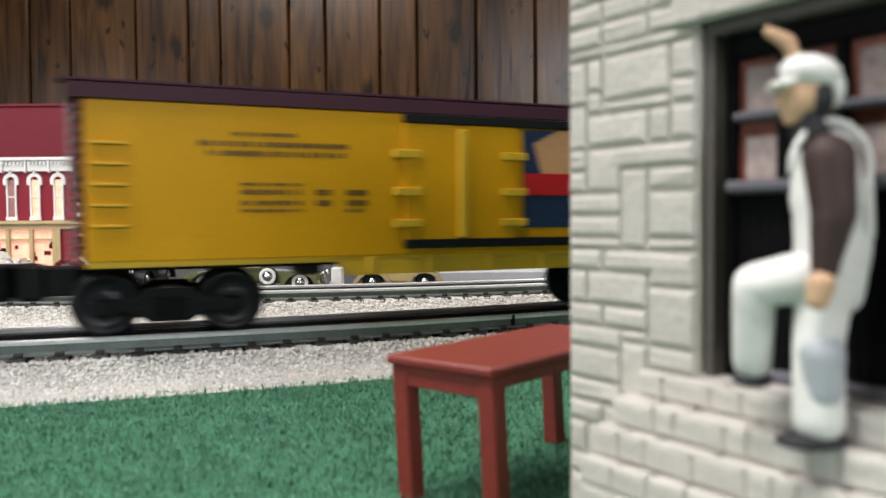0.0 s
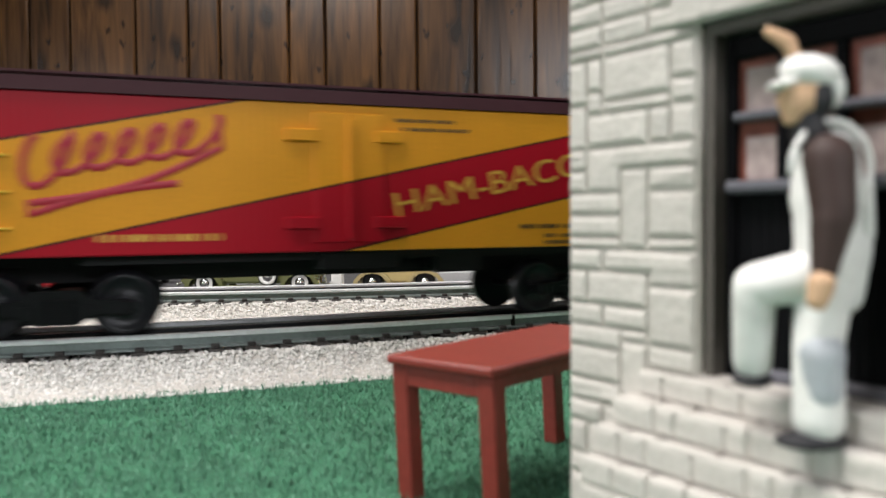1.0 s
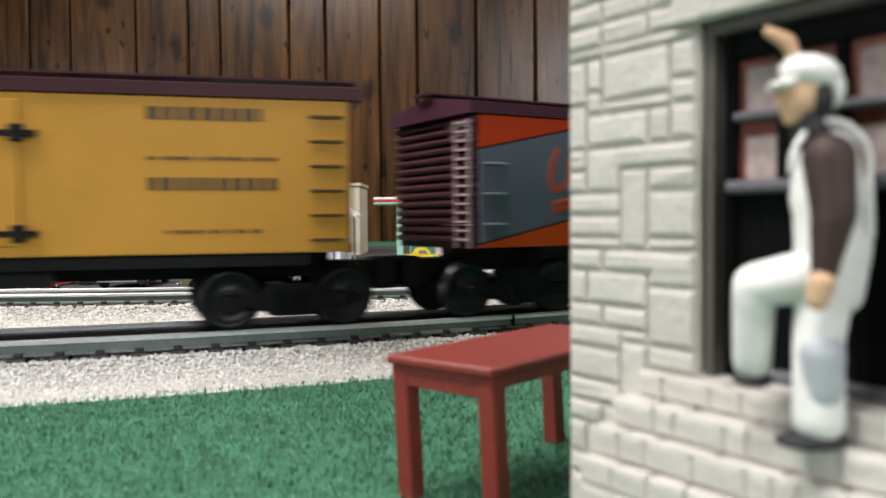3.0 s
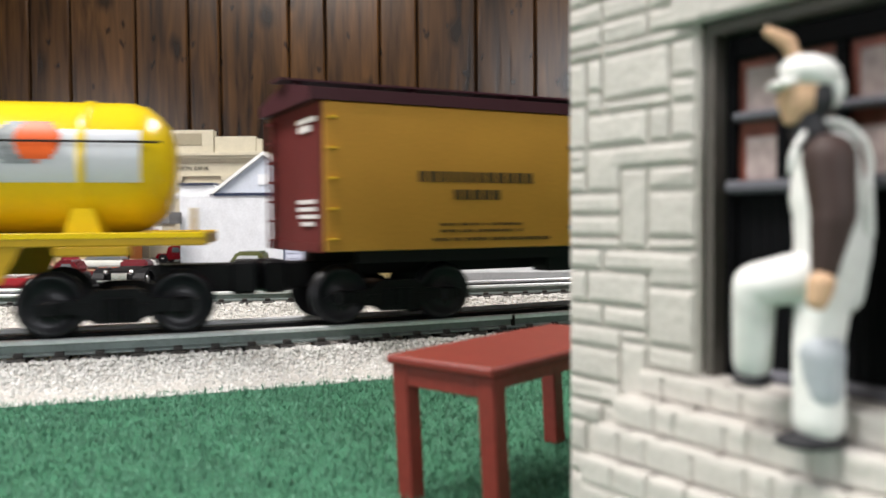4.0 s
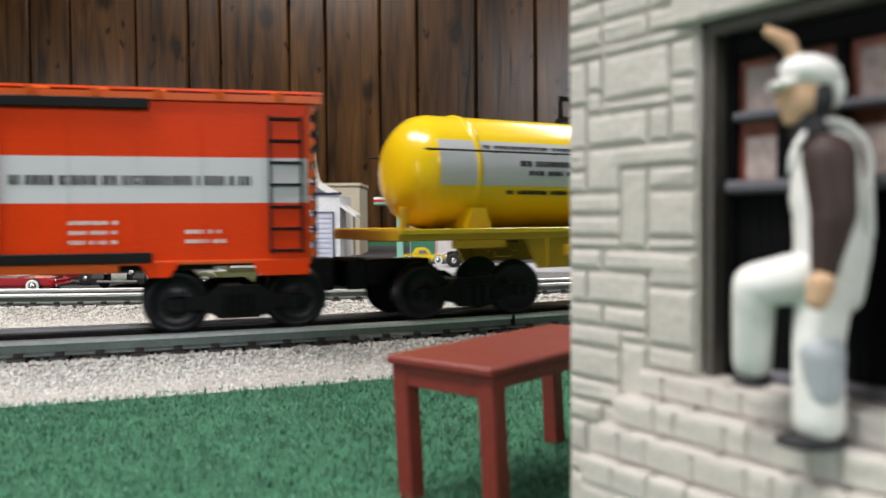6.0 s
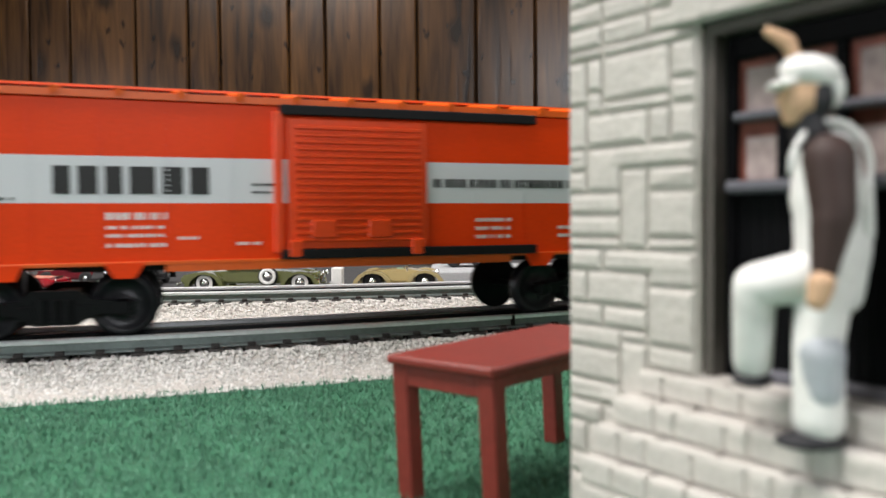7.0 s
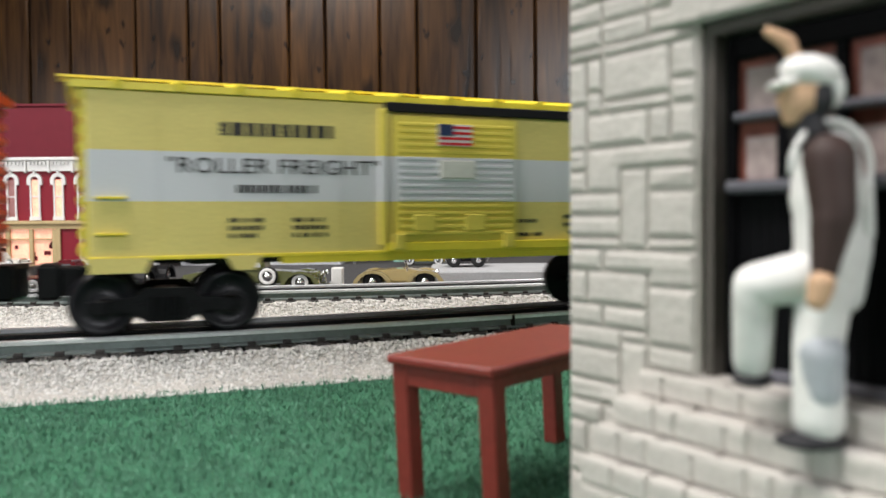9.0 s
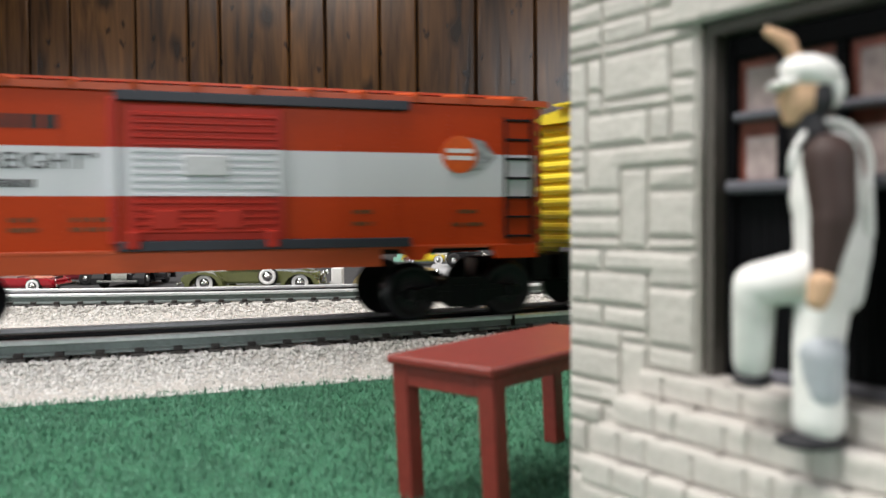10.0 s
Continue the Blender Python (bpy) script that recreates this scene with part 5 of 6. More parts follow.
for i in range(26):
    x, z = rnd.uniform(-0.58, fx - 0.004), rnd.uniform(-0.012, 0.010)
    box(gd, x, x + rnd.uniform(0.003, 0.008), YB + 0.0005, YB + 0.0014, z, z + rnd.uniform(0.003, 0.008))
part("display_goods", gd, MAROON, shop, "goods in the shop window")
part("shop_panel", box(B(), fx, XR, YB, YB + 0.004, TABLE, 0.029), REDB, shop)
pf = B()
box(pf, -0.4530, -0.4480, YB - 0.003, YB, TABLE, 0.029, 0.0003)
box(pf, -0.4260, -0.4080, YB - 0.003, YB, -0.008, 0.029, 0.0003)
part("side_frame", pf, TAN, shop)
part("side_window", box(B(), -0.4225, -0.4120, YB - 0.0036, YB - 0.003, -0.003, 0.0170), DIMPANE, shop)
tall = thing("tall_brick_building", "tall plain dull crimson building wall", "building")
part("wall", box(B(), -0.80, -0.4880, 1.10, 1.118, TABLE, 0.190, 0.001), REDD, tall)
part("parapet", box(B(), -0.802, -0.4865, 1.098, 1.120, 0.190, 0.1935, 0.0006), REDD, tall)

# cream bank
YK = 1.15
bank = thing("bank_building", "cream stone bank with stepped parapet", "building")
bx0, bx1 = -0.455, -0.250
part("wall", box(box(B(), bx0, bx1, YK, YK + 0.15, TABLE, 0.121), bx0, bx1, YK, YK + 0.01, 0.128, 0.150), CREAM, bank)
pp = B()
box(pp, bx0 - 0.001, -0.392, YK - 0.002, YK + 0.012, 0.131, 0.1585, 0.0006)
box(pp, -0.391, -0.316, YK - 0.004, YK + 0.012, 0.131, 0.1625, 0.0006)
box(pp, -0.315, -0.258, YK - 0.002, YK + 0.012, 0.131, 0.1535, 0.0006)
box(pp, bx0 - 0.001, bx0 + 0.011, YK + 0.012, YK + 0.15, 0.131, 0.150, 0.0006)
part("parapet", pp, CREAM, bank)
cc = B()
for z0, z1, o in ((0.1265, 0.1315, 0.011), (0.1225, 0.1265, 0.007), (0.1190, 0.1225, 0.004), (0.0985, 0.1005, 0.005)):
    box(cc, bx0 - o, bx1 + o, YK - o, YK + 0.15, z0, z1, 0.0004)
for i in range(46):
    x = bx0 + 0.002 + i * 0.0045
    box(cc, x, x + 0.0024, YK - 0.009, YK - 0.004, 0.1232, 0.1262)
part("cornice", cc, CREAM, bank, "moulded cornice with dentils")
# raised panel; the darker cream paints the shade of a recess
part("date_panel", box(box(B(), -0.371, -0.332, YK - 0.0052, YK - 0.004, 0.1415, 0.158, 0.0004), -0.3585, -0.3435, YK - 0.0058, YK - 0.0052, 0.1480, 0.1515), mat("shaded_cream", (0.33, 0.29, 0.20), 0.6), bank, "date panel with recess shade in its colour")
lettering("lettering", "UNION BANK", 0.0085, pose(-0.3485, YK - 0.0012, 0.1098, 90, 0, 0), INK, bank, 0.050)
pil = B()
for x in (-0.449, -0.412, -0.366, -0.300):
    box(pil, x - 0.005, x + 0.005, YK - 0.005, YK, TABLE, 0.0985, 0.0006)
    box(pil, x - 0.0065, x + 0.0065, YK - 0.0065, YK, 0.092, 0.0985, 0.0005)
part("pilasters", pil, CREAM, bank)
for x0, x1 in ((-0.4060, -0.3720), (-0.3600, -0.3060)):
    wn = part("window", box(B(), x0, x1, YK - 0.0014, YK - 0.0004, 0.050, 0.088), mat("pale_blind_pane", (0.42, 0.40, 0.33), 0.3), bank, "upper window bay")
    part("frame", box(box(B(), x0 - 0.001, x1 + 0.001, YK - 0.003, YK, 0.088, 0.0905), x0 - 0.001, x1 + 0.001, YK - 0.003, YK, 0.047, 0.050), CREAM, wn)
wn = part("window", box(B(), -0.4090, -0.3900, YK - 0.0022, YK - 0.0004, 0.002, 0.030), TRIMW, bank, "small white-framed sash window")
part("pane", box(box(B(), -0.4050, -0.3945, YK - 0.0030, YK - 0.0022, 0.006, 0.0145), -0.4050, -0.3945, YK - 0.0030, YK - 0.0022, 0.0170, 0.0255), DIMPANE, wn)
part("string_course", box(B(), bx0 - 0.002, bx1, YK - 0.004, YK, 0.034, 0.040, 0.0005), GREY, bank)

# white gabled house
YH = 0.95
house = thing("white_house", "white clapboard house with gable and louvred doors", "building")
hx0, hx1 = -0.302, -0.118
part("wall", box(box(B(), hx0, hx1, YH, YH + 0.11, TABLE, 0.0655), hx0, -0.262, YH + 0.0002, YH + 0.11, 0.0655, 0.0780), WHITE, house)
for i in range(22):
    z = TABLE + 0.003 + i * 0.0036
    part("clapboard", box(B(), hx0, hx1, YH - 0.0007, YH, z, z + 0.0029), WHITE, house)
# the gable's shade is put into a darker, bluer white
part("gable", prism(B(), [(-0.262, 0.0690), (-0.2050, 0.1130), (-0.1330, 0.0690)], YH + 0.002, YH + 0.11), mat("shaded_white_gable", (0.62, 0.66, 0.74), 0.5), house, "gable wall in white darkened for shade")
gr = B()
prism(gr, [(-0.2680, 0.0680), (-0.2050, 0.1160), (-0.1270, 0.0680), (-0.1330, 0.0680), (-0.2050, 0.1118), (-0.2620, 0.0680)], YH - 0.004, YH + 0.112)
part("roof", gr, TRIMW, house, "white gable roof with raking edges")
part("eave_trim", box(box(B(), hx0 - 0.002, -0.262, YH - 0.003, YH + 0.112, 0.0780, 0.0805), -0.262, hx1 + 0.002, YH - 0.003, YH + 0.0018, 0.0655, 0.0685), NAVY, house, "dark navy eave trim")
part("gable_vent", box(B(), -0.2120, -0.1980, YH + 0.0005, YH + 0.002, 0.078, 0.090), WHITE, house)
gdr = part("door", box(B(), -0.1820, -0.1260, YH - 0.0016, YH - 0.0007, -0.010, 0.045), mat("pale_lavender_door", (0.58, 0.60, 0.72), 0.45), house, "louvred double door")
lv = B()
for i in range(9):
    z = -0.007 + i * 0.0057
    for a, b_ in ((-0.1800, -0.1548), (-0.1532, -0.1280)):
        box(lv, a, b_, YH - 0.0026, YH - 0.0016, z, z + 0.0040, 0.0004)
part("louvres", lv, mat("lavender_louvre", (0.60, 0.62, 0.74), 0.45), gdr)
df = B()
for x in (-0.1825, -0.1540, -0.1255):
    box(df, x - 0.0008, x + 0.0008, YH - 0.0030, YH - 0.0012, -0.010, 0.046)
box(df, -0.1825, -0.1255, YH - 0.0030, YH - 0.0012, 0.0450, 0.0465)
part("door_trim", df, mat("slate_trim", (0.10, 0.12, 0.18), 0.5), gdr)
part("porch_roof", prism(B(), [(-0.118, 0.0520), (-0.118, 0.0560), (-0.1000, 0.0430), (-0.1000, 0.0395)], YH, YH + 0.06), TRIMW, house)
part("porch_post", box(B(), -0.1035, -0.1010, YH + 0.002, YH + 0.0045, TABLE, 0.0405), GREY, house)
part("wall_lamp", ball(box(B(), -0.309, -0.302, YH + 0.01, YH + 0.012, 0.068, 0.070), (-0.309, YH + 0.011, 0.066), 0.003, 0.003, 0.003), TRIMW, house)

# church behind
church = thing("church", "small beige church with a pointed steeple", "building")
YC = 1.20
part("wall", box(B(), -0.190, -0.120, YC, YC + 0.12, TABLE, 0.086, 0.0008), CREAM, church)
part("tower", box(B(), -0.1935, -0.1770, YC - 0.008, YC + 0.0085, TABLE, 0.092, 0.0006), CREAM, church)
part("steeple", lathe(B(), [(0.092, 0.0105), (0.0945, 0.0105), (0.0948, 0.0082), (0.112, 0.0046), (0.150, 0.0003)], 12, "Z", (-0.1853, YC, 0)), mat("weathered_cream_steeple", (0.55, 0.48, 0.36), 0.6), church, "pointed cream steeple")
part("cornice", box(B(), -0.192, -0.118, YC - 0.003, YC + 0.122, 0.086, 0.090, 0.0005), CREAM, church)

# mint filling station with tower
YM = 1.0
fill = thing("filling_station", "mint green filling station with a finned tower", "building")
part("wall", box(B(), -0.040, 0.028, YM, YM + 0.06, TABLE, 0.035), mat("pale_pink_wall", (0.62, 0.45, 0.42), 0.5), fill)
part("glazing", box(box(B(), -0.038, -0.010, YM - 0.001, YM, 0.014, 0.034), -0.006, 0.026, YM - 0.001, YM, -0.005, 0.034), mat("pale_shop_glass", (0.70, 0.66, 0.66), 0.15), fill)
part("green_base", box(B(), -0.039, -0.010, YM - 0.0015, YM + 0.001, TABLE, 0.012), GREEN, fill)
part("fascia", box(B(), -0.041, 0.029, YM - 0.006, YM + 0.062, 0.036, 0.0555, 0.0015), GREEN, fill, "bottle green fascia")
mb = B()
box(mb, -0.0425, 0.030, YM - 0.0075, YM + 0.063, 0.0625, 0.0715, 0.0018)
box(mb, -0.0425, 0.030, YM - 0.0075, YM + 0.063, 0.0555, 0.0585, 0.0008)
part("roof", mb, MINT, fill, "mint green streamlined roof")
part("red_stripe", box(B(), -0.0425, 0.030, YM - 0.0080, YM + 0.060, 0.0585, 0.0625, 0.0005), REDSIGN, fill)
tw = B()
lathe(tw, [(0.0715, 0.0200), (0.0790, 0.0205), (0.0850, 0.0160), (0.0870, 0.0110), (0.1200, 0.0075), (0.1290, 0.0075), (0.1300, 0.0095), (0.1400, 0.0090), (0.1475, 0.0070), (0.1495, 0.0030)], 24, "Z", (0.0090, YM + 0.020, 0))
prism(tw, [(0.012, 0.085), (0.012, 0.148), (0.0170, 0.146), (0.0200, 0.115), (0.0290, 0.080)], YM + 0.017, YM + 0.023)
part("tower", tw, MINT, fill, "mint finned tower")
part("tower_letters", box(box(box(B(), 0.0050, 0.0110, YM + 0.0090, YM + 0.0105, 0.0900, 0.1180), 0.0055, 0.0105, YM + 0.0085, YM + 0.009, 0.095, 0.098), 0.0055, 0.0105, YM + 0.0085, YM + 0.009, 0.103, 0.106), GREEN, fill, "dark green vertical sign strip")
part("tower_sign", box(B(), -0.006, 0.030, YM - 0.0075, YM - 0.004, 0.0750, 0.0800, 0.0008), REDSIGN, fill, "red lettered sign")
rs = B()
for i in range(8):
    x = -0.036 + i * 0.0046
    box(rs, x, x + 0.0032, YM - 0.003, YM - 0.001, 0.0725, 0.0835)
part("roof_sign", rs, REDSIGN, fill, "red rooftop letters")
can = B()
box(can, -0.083, -0.0425, YM - 0.012, YM + 0.025, 0.0545, 0.0580, 0.0012)
part("canopy", can, MINT, fill, "mint canopy")
part("canopy_stripe", box(B(), -0.0835, -0.0425, YM - 0.0125, YM + 0.0255, 0.0580, 0.0605, 0.0008), REDSIGN, fill)
part("canopy_cap", box(B(), -0.083, -0.0425, YM - 0.012, YM + 0.025, 0.0605, 0.0635, 0.0010), TRIMW, fill)
part("canopy_post", box(box(B(), -0.056, -0.0480, YM, YM + 0.008, TABLE, 0.0545, 0.0008), -0.060, -0.044, YM - 0.004, YM + 0.012, TABLE, -0.009), MINT, fill)

# gas pumps with flat canopy
gas = thing("pump_canopy", "flat grey canopy on white slanted posts", "canopy")
part("slab", prism(B(), [(-0.402, 0.0385), (-0.385, 0.0500), (-0.300, 0.0470), (-0.300, 0.0340)], 0.905, 0.985), GREY, gas)
for x in (-0.388, -0.366):
    part("post", box(B(), x - 0.0028, x + 0.0028, 0.93, 0.938, TABLE, 0.0385, 0.0005, m=pose(x, 0, 0) @ pose(-x, 0, 0)), TRIMW, gas)
for x in (-0.379, -0.3655):
    pump = thing("fuel_pump", "orange fuel pump with a white globe", "fuel pump", group="fuel pumps")
    part("cabinet", box(B(), x - 0.0042, x + 0.0042, 0.918, 0.926, TABLE, 0.002, 0.0008), ORANGE, pump)
    part("globe", ball(box(B(), x - 0.002, x + 0.002, 0.920, 0.924, 0.002, 0.006), (x, 0.922, 0.0095), 0.0036, 0.0036, 0.0048), TRIMW, pump)
shed = thing("orange_shed", "small orange-brown gabled shed", "building")
part("wall", prism(B(), [(-0.450, TABLE), (-0.450, 0.062), (-0.438, 0.070), (-0.408, 0.052), (-0.408, TABLE)], 1.06, 1.12), mat("orange_brown_wall", (0.45, 0.14, 0.03), 0.6), shed)
part("roof", prism(B(), [(-0.440, 0.0708), (-0.438, 0.0732), (-0.404, 0.0530), (-0.406, 0.0506)], 1.055, 1.125), BROWN, shed)
lampost = thing("street_lamp", "small street lamp with a glowing white globe", "street lamp")
part("post", rod(rod(B(), (-0.352, 0.925, TABLE), (-0.352, 0.925, 0.0255), 0.0012, 0.0008, 8), (-0.352, 0.925, TABLE), (-0.352, 0.925, -0.011), 0.0026, 0.0018, 8), BLACK, lampost)
part("globe", lathe(B(), [(0.0255, 0.0018), (0.0275, 0.0034), (0.0315, 0.0036), (0.0345, 0.0022), (0.0352, 0.0008)], 12, "Z", (-0.352, 0.925, 0)), GLOBE, lampost, "glowing white globe")


def toy_auto(name, label, m, paint, length=0.10, roof_mat=None, old=True, white=True, spare=False, roof_z=0.034, group="", glass=None):
    """A die-cast car that points along +x; its wheels stand at z = 0."""
    car = thing(name, label, "toy car", m, group)
    hl, w, r = length / 2, 0.0155, 0.0070 if old else 0.0056
    bm = B()
    if old:
        prism(bm, [(-hl, 0.006), (-hl, 0.012), (-hl * 0.75, 0.0145), (-hl * 0.3, 0.0150), (-hl * 0.25, 0.0155), (hl * 0.25, 0.0155), (hl * 0.3, 0.0150), (hl * 0.85, 0.0135), (hl * 0.88, 0.006)], -w * 0.72, w * 0.72)
        bmesh.ops.bevel(bm, geom=bm.edges[:], offset=0.0014, segments=2, affect="EDGES")
    else:
        prism(bm, [(-hl, 0.0045), (-hl, 0.0108), (-hl * 0.9, 0.0120), (hl * 0.9, 0.0112), (hl, 0.0085), (hl, 0.0045)], -w, w)
        bmesh.ops.bevel(bm, geom=bm.edges[:], offset=0.0018, segments=2, affect="EDGES")
    body = part("body", bm, paint, car)
    if old:
        for sx in (-0.64, 0.64):
            for sd in (-1, 1):
                fm = B()
                k = 8
                ro, ri = r + 0.0042, r + 0.0022
                cx_ = hl * sx
                out = [(cx_ + ro * 1.25 * math.cos(math.pi * i / k), 0.0040 + ro * math.sin(math.pi * i / k)) for i in range(k + 1)]
                inn = [(cx_ + ri * 1.15 * math.cos(math.pi * i / k), 0.0040 + ri * math.sin(math.pi * i / k)) for i in range(k, -1, -1)]
                prism(fm, out + inn, sd * w - 0.0045, sd * w + 0.0045)
                part("fender", fm, paint, car)
        part("running_board", box(B(), -hl * 0.5, hl * 0.5, -w - 0.004, w + 0.004, 0.0040, 0.0052, 0.0003), paint, car)
    cab = B()
    if roof_mat:
        prism(cab, [(-hl * 0.42, 0.0145), (-hl * 0.24, roof_z), (hl * 0.10, roof_z), (hl * 0.16, 0.0145)] if old else [(-hl * 0.6, 0.0112), (-hl * 0.38, roof_z), (hl * 0.12, roof_z), (hl * 0.34, 0.0112)], -w * 0.70, w * 0.70)
        bmesh.ops.bevel(cab, geom=cab.edges[:], offset=0.0015, segments=2, affect="EDGES")
        cb = part("cab", cab, roof_mat, car)
        wz0, wz1 = (0.0175 if old else 0.0130), roof_z - 0.003
        for sd in (-1, 1):
            part("window", prism(B(), [(-hl * 0.33, wz0), (-hl * 0.21, wz1), (hl * 0.05, wz1), (hl * 0.09, wz0)] if old else [(-hl * 0.25, wz0), (-hl * 0.22, wz1), (hl * 0.06, wz1), (hl * 0.16, wz0)], sd * w * 0.70 - 0.0004, sd * w * 0.70 + 0.0004), glass or GLASSDARK, cb)
    else:
        rod(cab, (hl * 0.2, -w * 0.65, 0.014), (hl * 0.12, -w * 0.65, 0.023), 0.0006, None, 6)
        rod(cab, (hl * 0.2, w * 0.65, 0.014), (hl * 0.12, w * 0.65, 0.023), 0.0006, None, 6)
        rod(cab, (hl * 0.12, -w * 0.65, 0.023), (hl * 0.12, w * 0.65, 0.023), 0.0006, None, 6)
        part("windscreen_frame", cab, CHROME, car)
    wheels = [(hl * sx, sd * (w if old else w - 0.001), r) for sx in (-0.64, 0.64) for sd in (-1, 1)]
    if spare:
        wheels.append((hl * 0.21, -w - 0.001, r + 0.0045))
    for x, y, z in wheels:
        sd = -1 if y < 0 else 1
        tyre = part("wheel", lathe(B(), [(y - 0.0022, r * 0.7), (y - 0.0022, r * 0.92), (y - 0.0014, r), (y + 0.0014, r), (y + 0.0022, r * 0.92), (y + 0.0022, r * 0.7)], 18, "Y", (x, 0, z)), RUBBER, car)
        if white:
            part("whitewall", lathe(B(), [(y + sd * 0.0023, r * 0.85), (y + sd * 0.0026, r * 0.82), (y + sd * 0.0026, r * 0.52), (y + sd * 0.0023, r * 0.5)], 18, "Y", (x, 0, z), cap=False), TRIMW, tyre)
        part("hub", lathe(B(), [(y + sd * 0.0022, r * 0.45), (y + sd * 0.0030, r * 0.38), (y + sd * 0.0036, r * 0.1)], 14, "Y", (x, 0, z)), CHROME, tyre)
    for sd in (-1, 1):
        part("headlight", ball(B(), (hl * 0.93, sd * w * 0.62, 0.0125 if old else 0.0085), 0.0016, 0.0022, 0.0022, u=10, v=6), CHROME, car)
    for x in (hl + 0.0005, -hl - 0.0020):
        part("bumper", box(B(), x, x + 0.0015, -w, w, 0.0050, 0.0068, 0.0004), CHROME, car)
    part("grille", box(B(), hl * 0.88, hl * 0.9 + 0.0006, -w * 0.4, w * 0.4, 0.006, 0.0120, 0.0004), CHROME, car)
    return car


toy_auto("olive_touring_car", "olive green die-cast classic car, whitewall spare wheel", pose(-0.135, 0.60, TABLE + 0.0008), OLIVE, 0.1055, OLIVE, True, True, True, 0.0290, glass=GLASSPALE)
toy_auto("gold_roadster", "old-gold die-cast open roadster", pose(-0.0315, 0.60, TABLE + 0.0008), GOLD, 0.058, None, True, False, False)
toy_auto("red_convertible", "cherry red die-cast car with white flank", pose(-0.318, 0.60, TABLE + 0.0008), CARRED, 0.085, CARWHITE, False, True, False, 0.0205)
toy_auto("chrome_fronted_car", "black and maroon die-cast classic car with chrome grille", pose(-0.246, 0.66, TABLE + 0.0008, 0, 0, -90), BLACK, 0.075, MAROON, True, False, False, 0.0205)
toy_auto("maroon_truck", "small maroon die-cast truck", pose(-0.304, 0.68, TABLE + 0.0008), MAROON, 0.05, MAROON, False, False, False, 0.020)
toy_auto("white_sedan", "ivory die-cast sedan parked by the pumps", pose(-0.345, 0.86, TABLE + 0.0008), CARWHITE, 0.085, GREY, False, True, False, 0.0205)
toy_auto("white_van", "ivory die-cast sedan by the filling station", pose(0.022, 0.95, TABLE + 0.0008), CARWHITE, 0.06, CARWHITE, False, True, False, 0.0205)
toy_auto("yellow_taxi", "lemon yellow die-cast car", pose(-0.021, 0.93, TABLE + 0.0008), CARYELLOW, 0.05, CARYELLOW, False, True, False, 0.0195)
toy_auto("white_coupe", "ivory die-cast coupe parked before the shop", pose(-0.485, 0.90, TABLE + 0.0008), CARWHITE, 0.06, CARWHITE, False, True, False, 0.0195)
toy_auto("red_coupe", "red die-cast coupe parked by the bank", pose(-0.325, 1.02, TABLE + 0.0008), CARRED, 0.05, CARRED, False, False, False, 0.022)
tagged(part("relay_box", box(B(), -0.0815, -0.0735, 0.60, 0.612, TABLE, 0.002, 0.0006), TRIMW), "small white plastic box", "box")
plat = thing("station_platform", "light grey concrete platform slab", "platform", kind="structure")
part("slab", box(B(), -0.0095, 0.24, 0.600, 0.70, TABLE, -0.0010, 0.0012), PAVE, plat)
toy_auto("black_sedan", "small black die-cast sedan on the platform", pose(0.018, 0.66, -0.0010), BLACK, 0.030, BLACK, False, False, False, 0.0135)

# ---- stones of the station wall, planks of the room wall ----
def stone(x, z, w, h, parent, m=None, deep=0.0006):
    """One cast stone, pillowed and a little uneven, on the plane y = 0 of m."""
    bm = B()
    j, e, r = 0.00022, min(0.0006, 0.25 * min(w, h)), stone_dice.uniform
    X, Z = w - j, h - j
    lo = [bm.verts.new(v) for v in ((j, 0.0002, j), (X, 0.0002, j), (X, 0.0002, Z), (j, 0.0002, Z))]
    mid = [bm.verts.new((u + r(-1, 1) * 0.00006, -deep * 0.55, v + r(-1, 1) * 0.00006)) for u, v in ((j * 1.4, j * 1.4), (X - j * 0.4, j * 1.4), (X - j * 0.4, Z - j * 0.4), (j * 1.4, Z - j * 0.4))]
    top = [bm.verts.new((u, -deep * r(0.78, 1.1), v)) for u, v in ((j + e, j + e), (X - e, j + e * r(0.7, 1.2)), (X - e, Z - e), (j + e * r(0.7, 1.2), Z - e))]
    for a, b in ((lo, mid), (mid, top)):
        for q in range(4):
            bm.faces.new((a[q], a[(q + 1) % 4], b[(q + 1) % 4], b[q]))
    bm.faces.new(top)
    bmesh.ops.recalc_face_normals(bm, faces=bm.faces)
    ob = part("stone", bm, STONE, parent)
    ob.matrix_basis = (m or Matrix()) @ pose(x, 0, z)
    return ob


def ashlar(xs, zs, parent, m=None):
    """Random rectangles of stones on a grid of cell edges."""
    cols, rows = len(xs) - 1, len(zs) - 1
    taken = [[False] * cols for k in range(rows)]
    for k in range(rows):
        for i in range(cols):
            if taken[k][i]:
                continue
            w, h = stone_dice.choice(((2, 1), (3, 1), (2, 2), (1, 1), (1, 2), (3, 2), (1, 3), (2, 1)))
            w, h = min(w, cols - i), min(h, rows - k)
            while any(taken[k][i + a] for a in range(w)):
                w -= 1
            for b in range(h):
                for a in range(w):
                    taken[k + b][i + a] = True
            stone(xs[i], zs[k], xs[i + w] - xs[i], zs[k + h] - zs[k], parent, m)


stone_dice = random.Random(5)
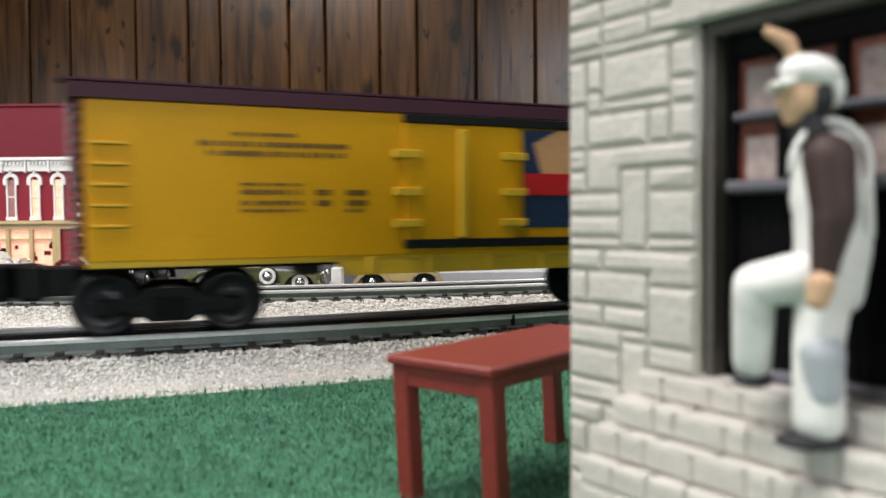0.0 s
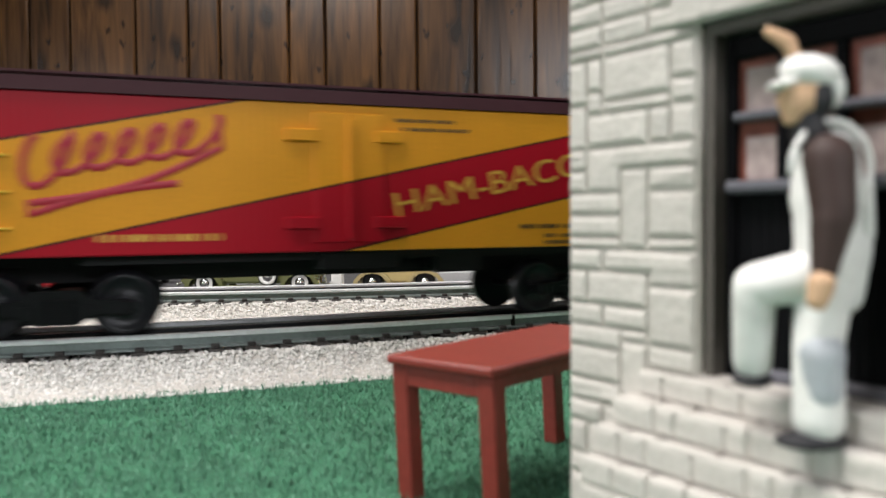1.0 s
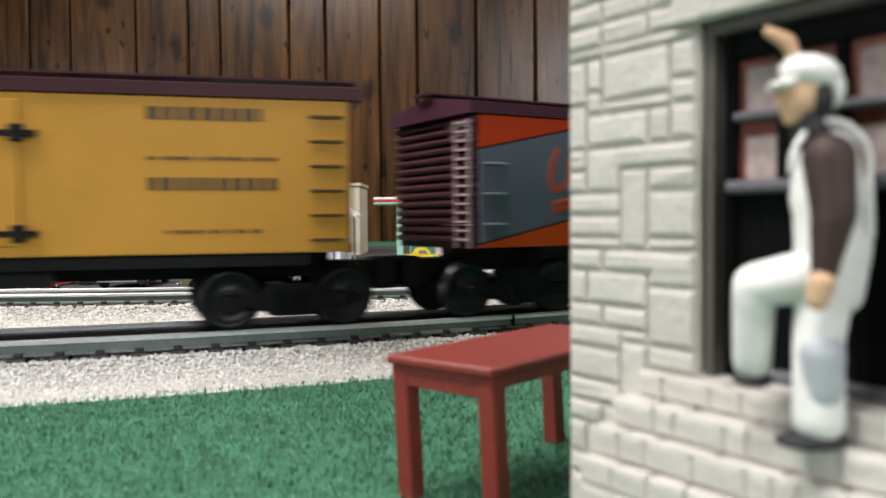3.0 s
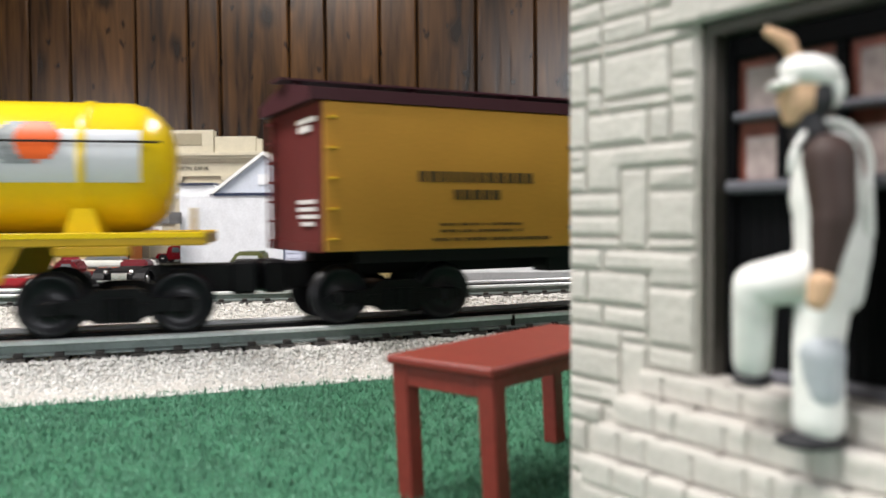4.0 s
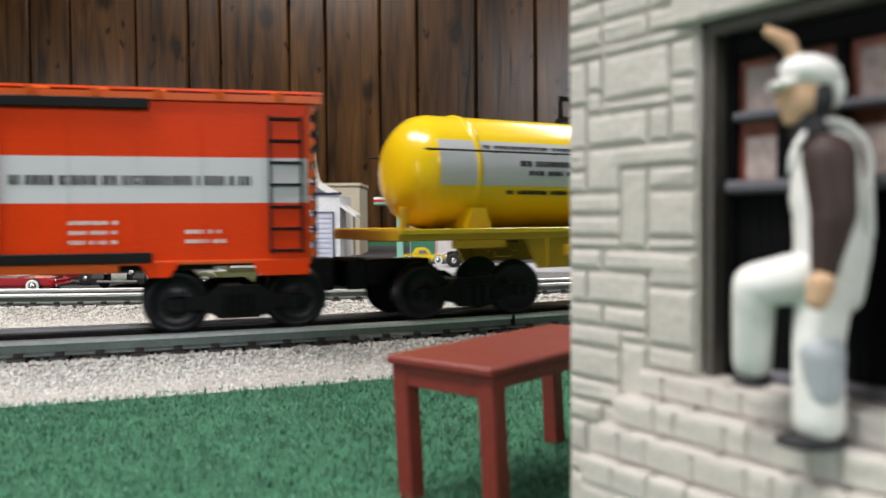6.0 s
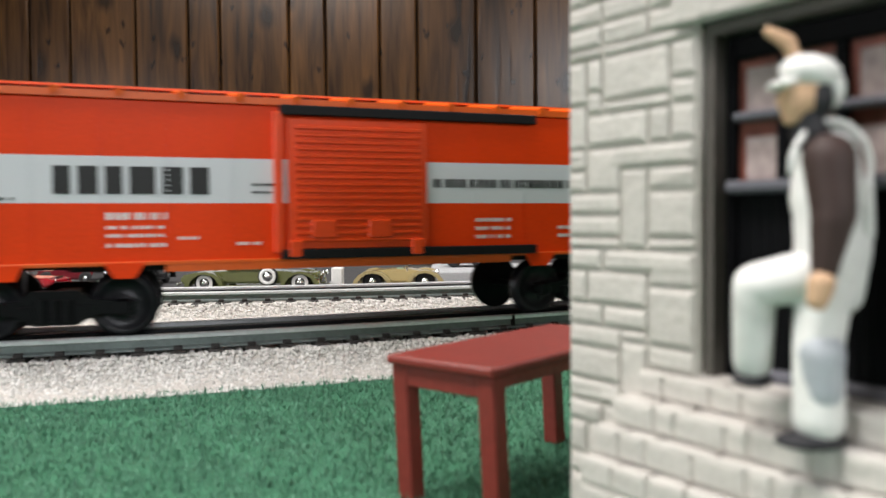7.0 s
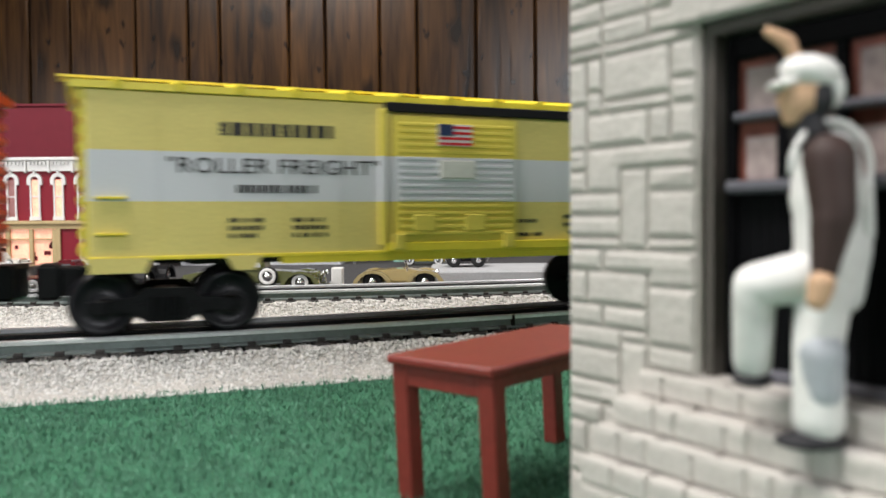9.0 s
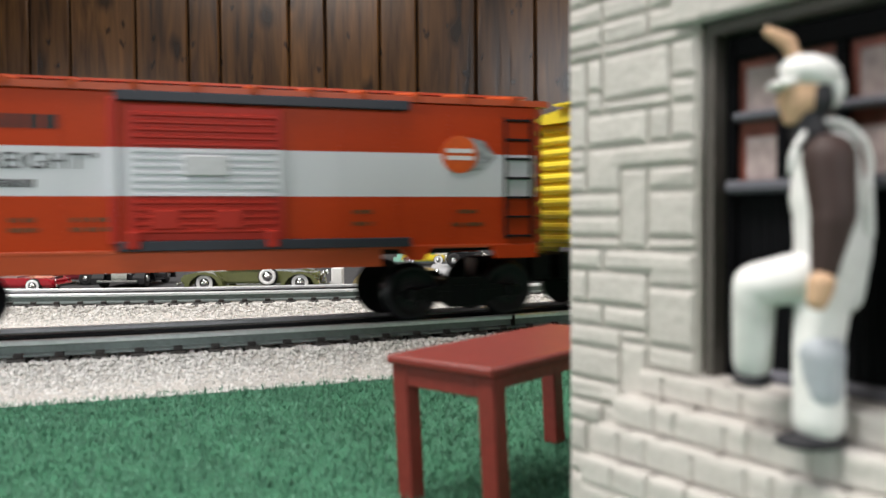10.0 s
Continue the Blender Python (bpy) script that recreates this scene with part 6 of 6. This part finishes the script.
# the bond left of the door, from the top course down; equal letters are one stone
BOND = ("aabbcc aabbcc ddeeff ddeeff gghhhh ijkkkl ijkkkl ijkkkl imkkkn ompppn oqqqrs oqqqrs oqqqrs tuvvvv tuvvvv wuuxyy wuuxyy zzzxAA zzzxAA "
        "BBBxAA BBBxAA CCCxDD EEFFFF EEFFGG HIIIGG HIIIJJ HIIIJJ KKLLJJ KKLLJJ MMMNJJ MMMOPP QQQOPP QQQORR QQQORR SSSOTT SSSOTT "
        "UUVVWW UUVVWW XYYYZZ XYYYZZ XYYYZZ 112233 112233 455566 455566 477788 477788 999900 999900 ABBBCC ABBBCC DDEEFF DDEEFF DDEEFF").split()
BX = (0.0, 0.0036, 0.0065, 0.0097, 0.0143, 0.0178, 0.0217)
COURSE = 0.00147
BZ = 0.0650
spans = collections.OrderedDict()
for k, row in enumerate(BOND):
    for i, ch in enumerate(row):
        key = (ch, k // 36)
        c0, c1, k0, k1 = spans.get(key, (i, i, k, k))
        spans[key] = (min(c0, i), max(c1, i), min(k0, k), max(k1, k))
for c0, c1, k0, k1 in spans.values():
    stone(BX[c0], BZ - (k1 + 1) * COURSE, BX[c1 + 1] - BX[c0], (k1 - k0 + 1) * COURSE, wall_st)
ashlar([0.0031 * i for i in range(7)], [BZ + 0.0031 * i for i in range(15)], wall_st)
ashlar([0.0217 + 0.0031 * i for i in range(14)], [0.0640 + 0.0031 * i for i in range(15)], wall_st)
ashlar([0.0470 + 0.0031 * i for i in range(6)], [TABLE + 0.0031 * i for i in range(26)], wall_st)
for sx, sz, reach, rise in STEPS:
    n = 1 if rise < 0.01 else 6
    for k in range(n):
        x, z = sx, sz - rise * (k + 1) / n
        while x < 0.066:
            w = stone_dice.choice((0.0030, 0.0042, 0.0056, 0.0070))
            stone(x, z, w, rise / n, wall_st, pose(0, -reach + 0.0004, 0), 0.00035)
            x += w
    # treads of the step
    x = sx
    while x < 0.066:
        w = stone_dice.choice((0.0050, 0.0064, 0.0082))
        stone(x, 0, w, reach, wall_st, pose(0, -reach, sz - 0.0004) @ pose(0, 0, 0, -90, 0, 0), 0.0004)
        x += w

edges = [-0.9900, -0.8920, -0.7350, -0.6085, -0.5320, -0.3665, -0.2792, -0.1490, -0.0590, 0.0826, 0.2250]
rnd = random.Random(2)
while edges[0] > -2.9:
    edges.insert(0, edges[0] - rnd.choice((0.095, 0.13, 0.15)))
while edges[-1] < 2.9:
    edges.append(edges[-1] + rnd.choice((0.09, 0.135, 0.15)))
for a, b in zip(edges, edges[1:]):
    bm = B()
    g, e, y0, y1 = 0.0018, 0.0035, 2.000, 2.012
    prof = [(a + g, y1), (a + g, y0 + e), (a + g + e, y0), (b - g - e, y0), (b - g, y0 + e), (b - g, y1)]
    lo = [bm.verts.new((x, y, -0.95)) for x, y in prof]
    hi = [bm.verts.new((x, y, 1.45)) for x, y in prof]
    bm.faces.new(lo), bm.faces.new(hi)
    for i in range(6):
        bm.faces.new((lo[i], lo[(i + 1) % 6], hi[(i + 1) % 6], hi[i]))
    bmesh.ops.recalc_face_normals(bm, faces=bm.faces)
    part("plank", bm, PLANK, wall_north)

# ---- what moves ----
RUN = [(0.0, 0.0), (0.5, 0.1208), (1.0, 0.2428), (1.5, 0.3590), (2.0, 0.4707), (2.5, 0.5720), (3.2, 0.7150), (3.9, 0.8655), (4.4, 0.9559), (4.9, 1.0378), (5.4, 1.1128),
       (6.2, 1.2135), (6.8, 1.2915), (7.2, 1.3472), (7.7, 1.4211), (8.2, 1.4938), (8.7, 1.5755), (9.2, 1.6650), (9.6, 1.7330), (10.0, 1.8165)]
BEHIND = {"A": 0.4132, "B": 0.1329, "C": -0.1432, "D": -0.412, "E": -0.6797, "F": -0.9455, "G": -1.2208, "H": -1.4917}


def gone(t):
    """Metres that the train has run by t."""
    k = np.array([q[0] for q in RUN])
    s = np.array([q[1] for q in RUN])
    m = np.gradient(s, k)
    i = int(min(max(np.searchsorted(k, t) - 1, 0), len(k) - 2))
    h = k[i + 1] - k[i]
    q = (t - k[i]) / h
    return float((2 * q ** 3 - 3 * q * q + 1) * s[i] + (q ** 3 - 2 * q * q + q) * h * m[i] + (-2 * q ** 3 + 3 * q * q) * s[i + 1] + (q ** 3 - q * q) * h * m[i + 1])


def car_pose(s):
    ax, ay, _ = path(s - BOGIE)
    bx, by, _ = path(s + BOGIE)
    return math.atan2(by - ay, bx - ax), (ax + bx) / 2, (ay + by) / 2


def motions():
    times = [i / 10 for i in range(101)]
    fine = [i / 30 for i in range(301)]
    for key, car in train.items():
        rows, turns = [], {tx: [] for tx in TRUCKS[key]}
        for t in times:
            s = gone(t) + BEHIND[key]
            yaw, x, y = car_pose(s)
            body = pose(x, y, 0.0004, 0, 0, math.degrees(yaw))
            rows.append((t, body))
            for tx in TRUCKS[key]:
                px_, py_, th = path(s + tx)
                spot = body.inverted() @ Vector((px_, py_, 0.0004))
                turns[tx].append((t, pose(tx, spot.y, 0, 0, 0, math.degrees(th - yaw))))
        walk(car, rows)
        for t_ob, tx in trucks_of[key]:
            walk(t_ob, turns[tx])
        for wset, wx in wheels_of[key]:
            walk(wset, [(t, pose(wx, 0, WHEEL + 0.0003, 0, math.degrees(gone(t) / WHEEL), 0)) for t in fine])


motions()
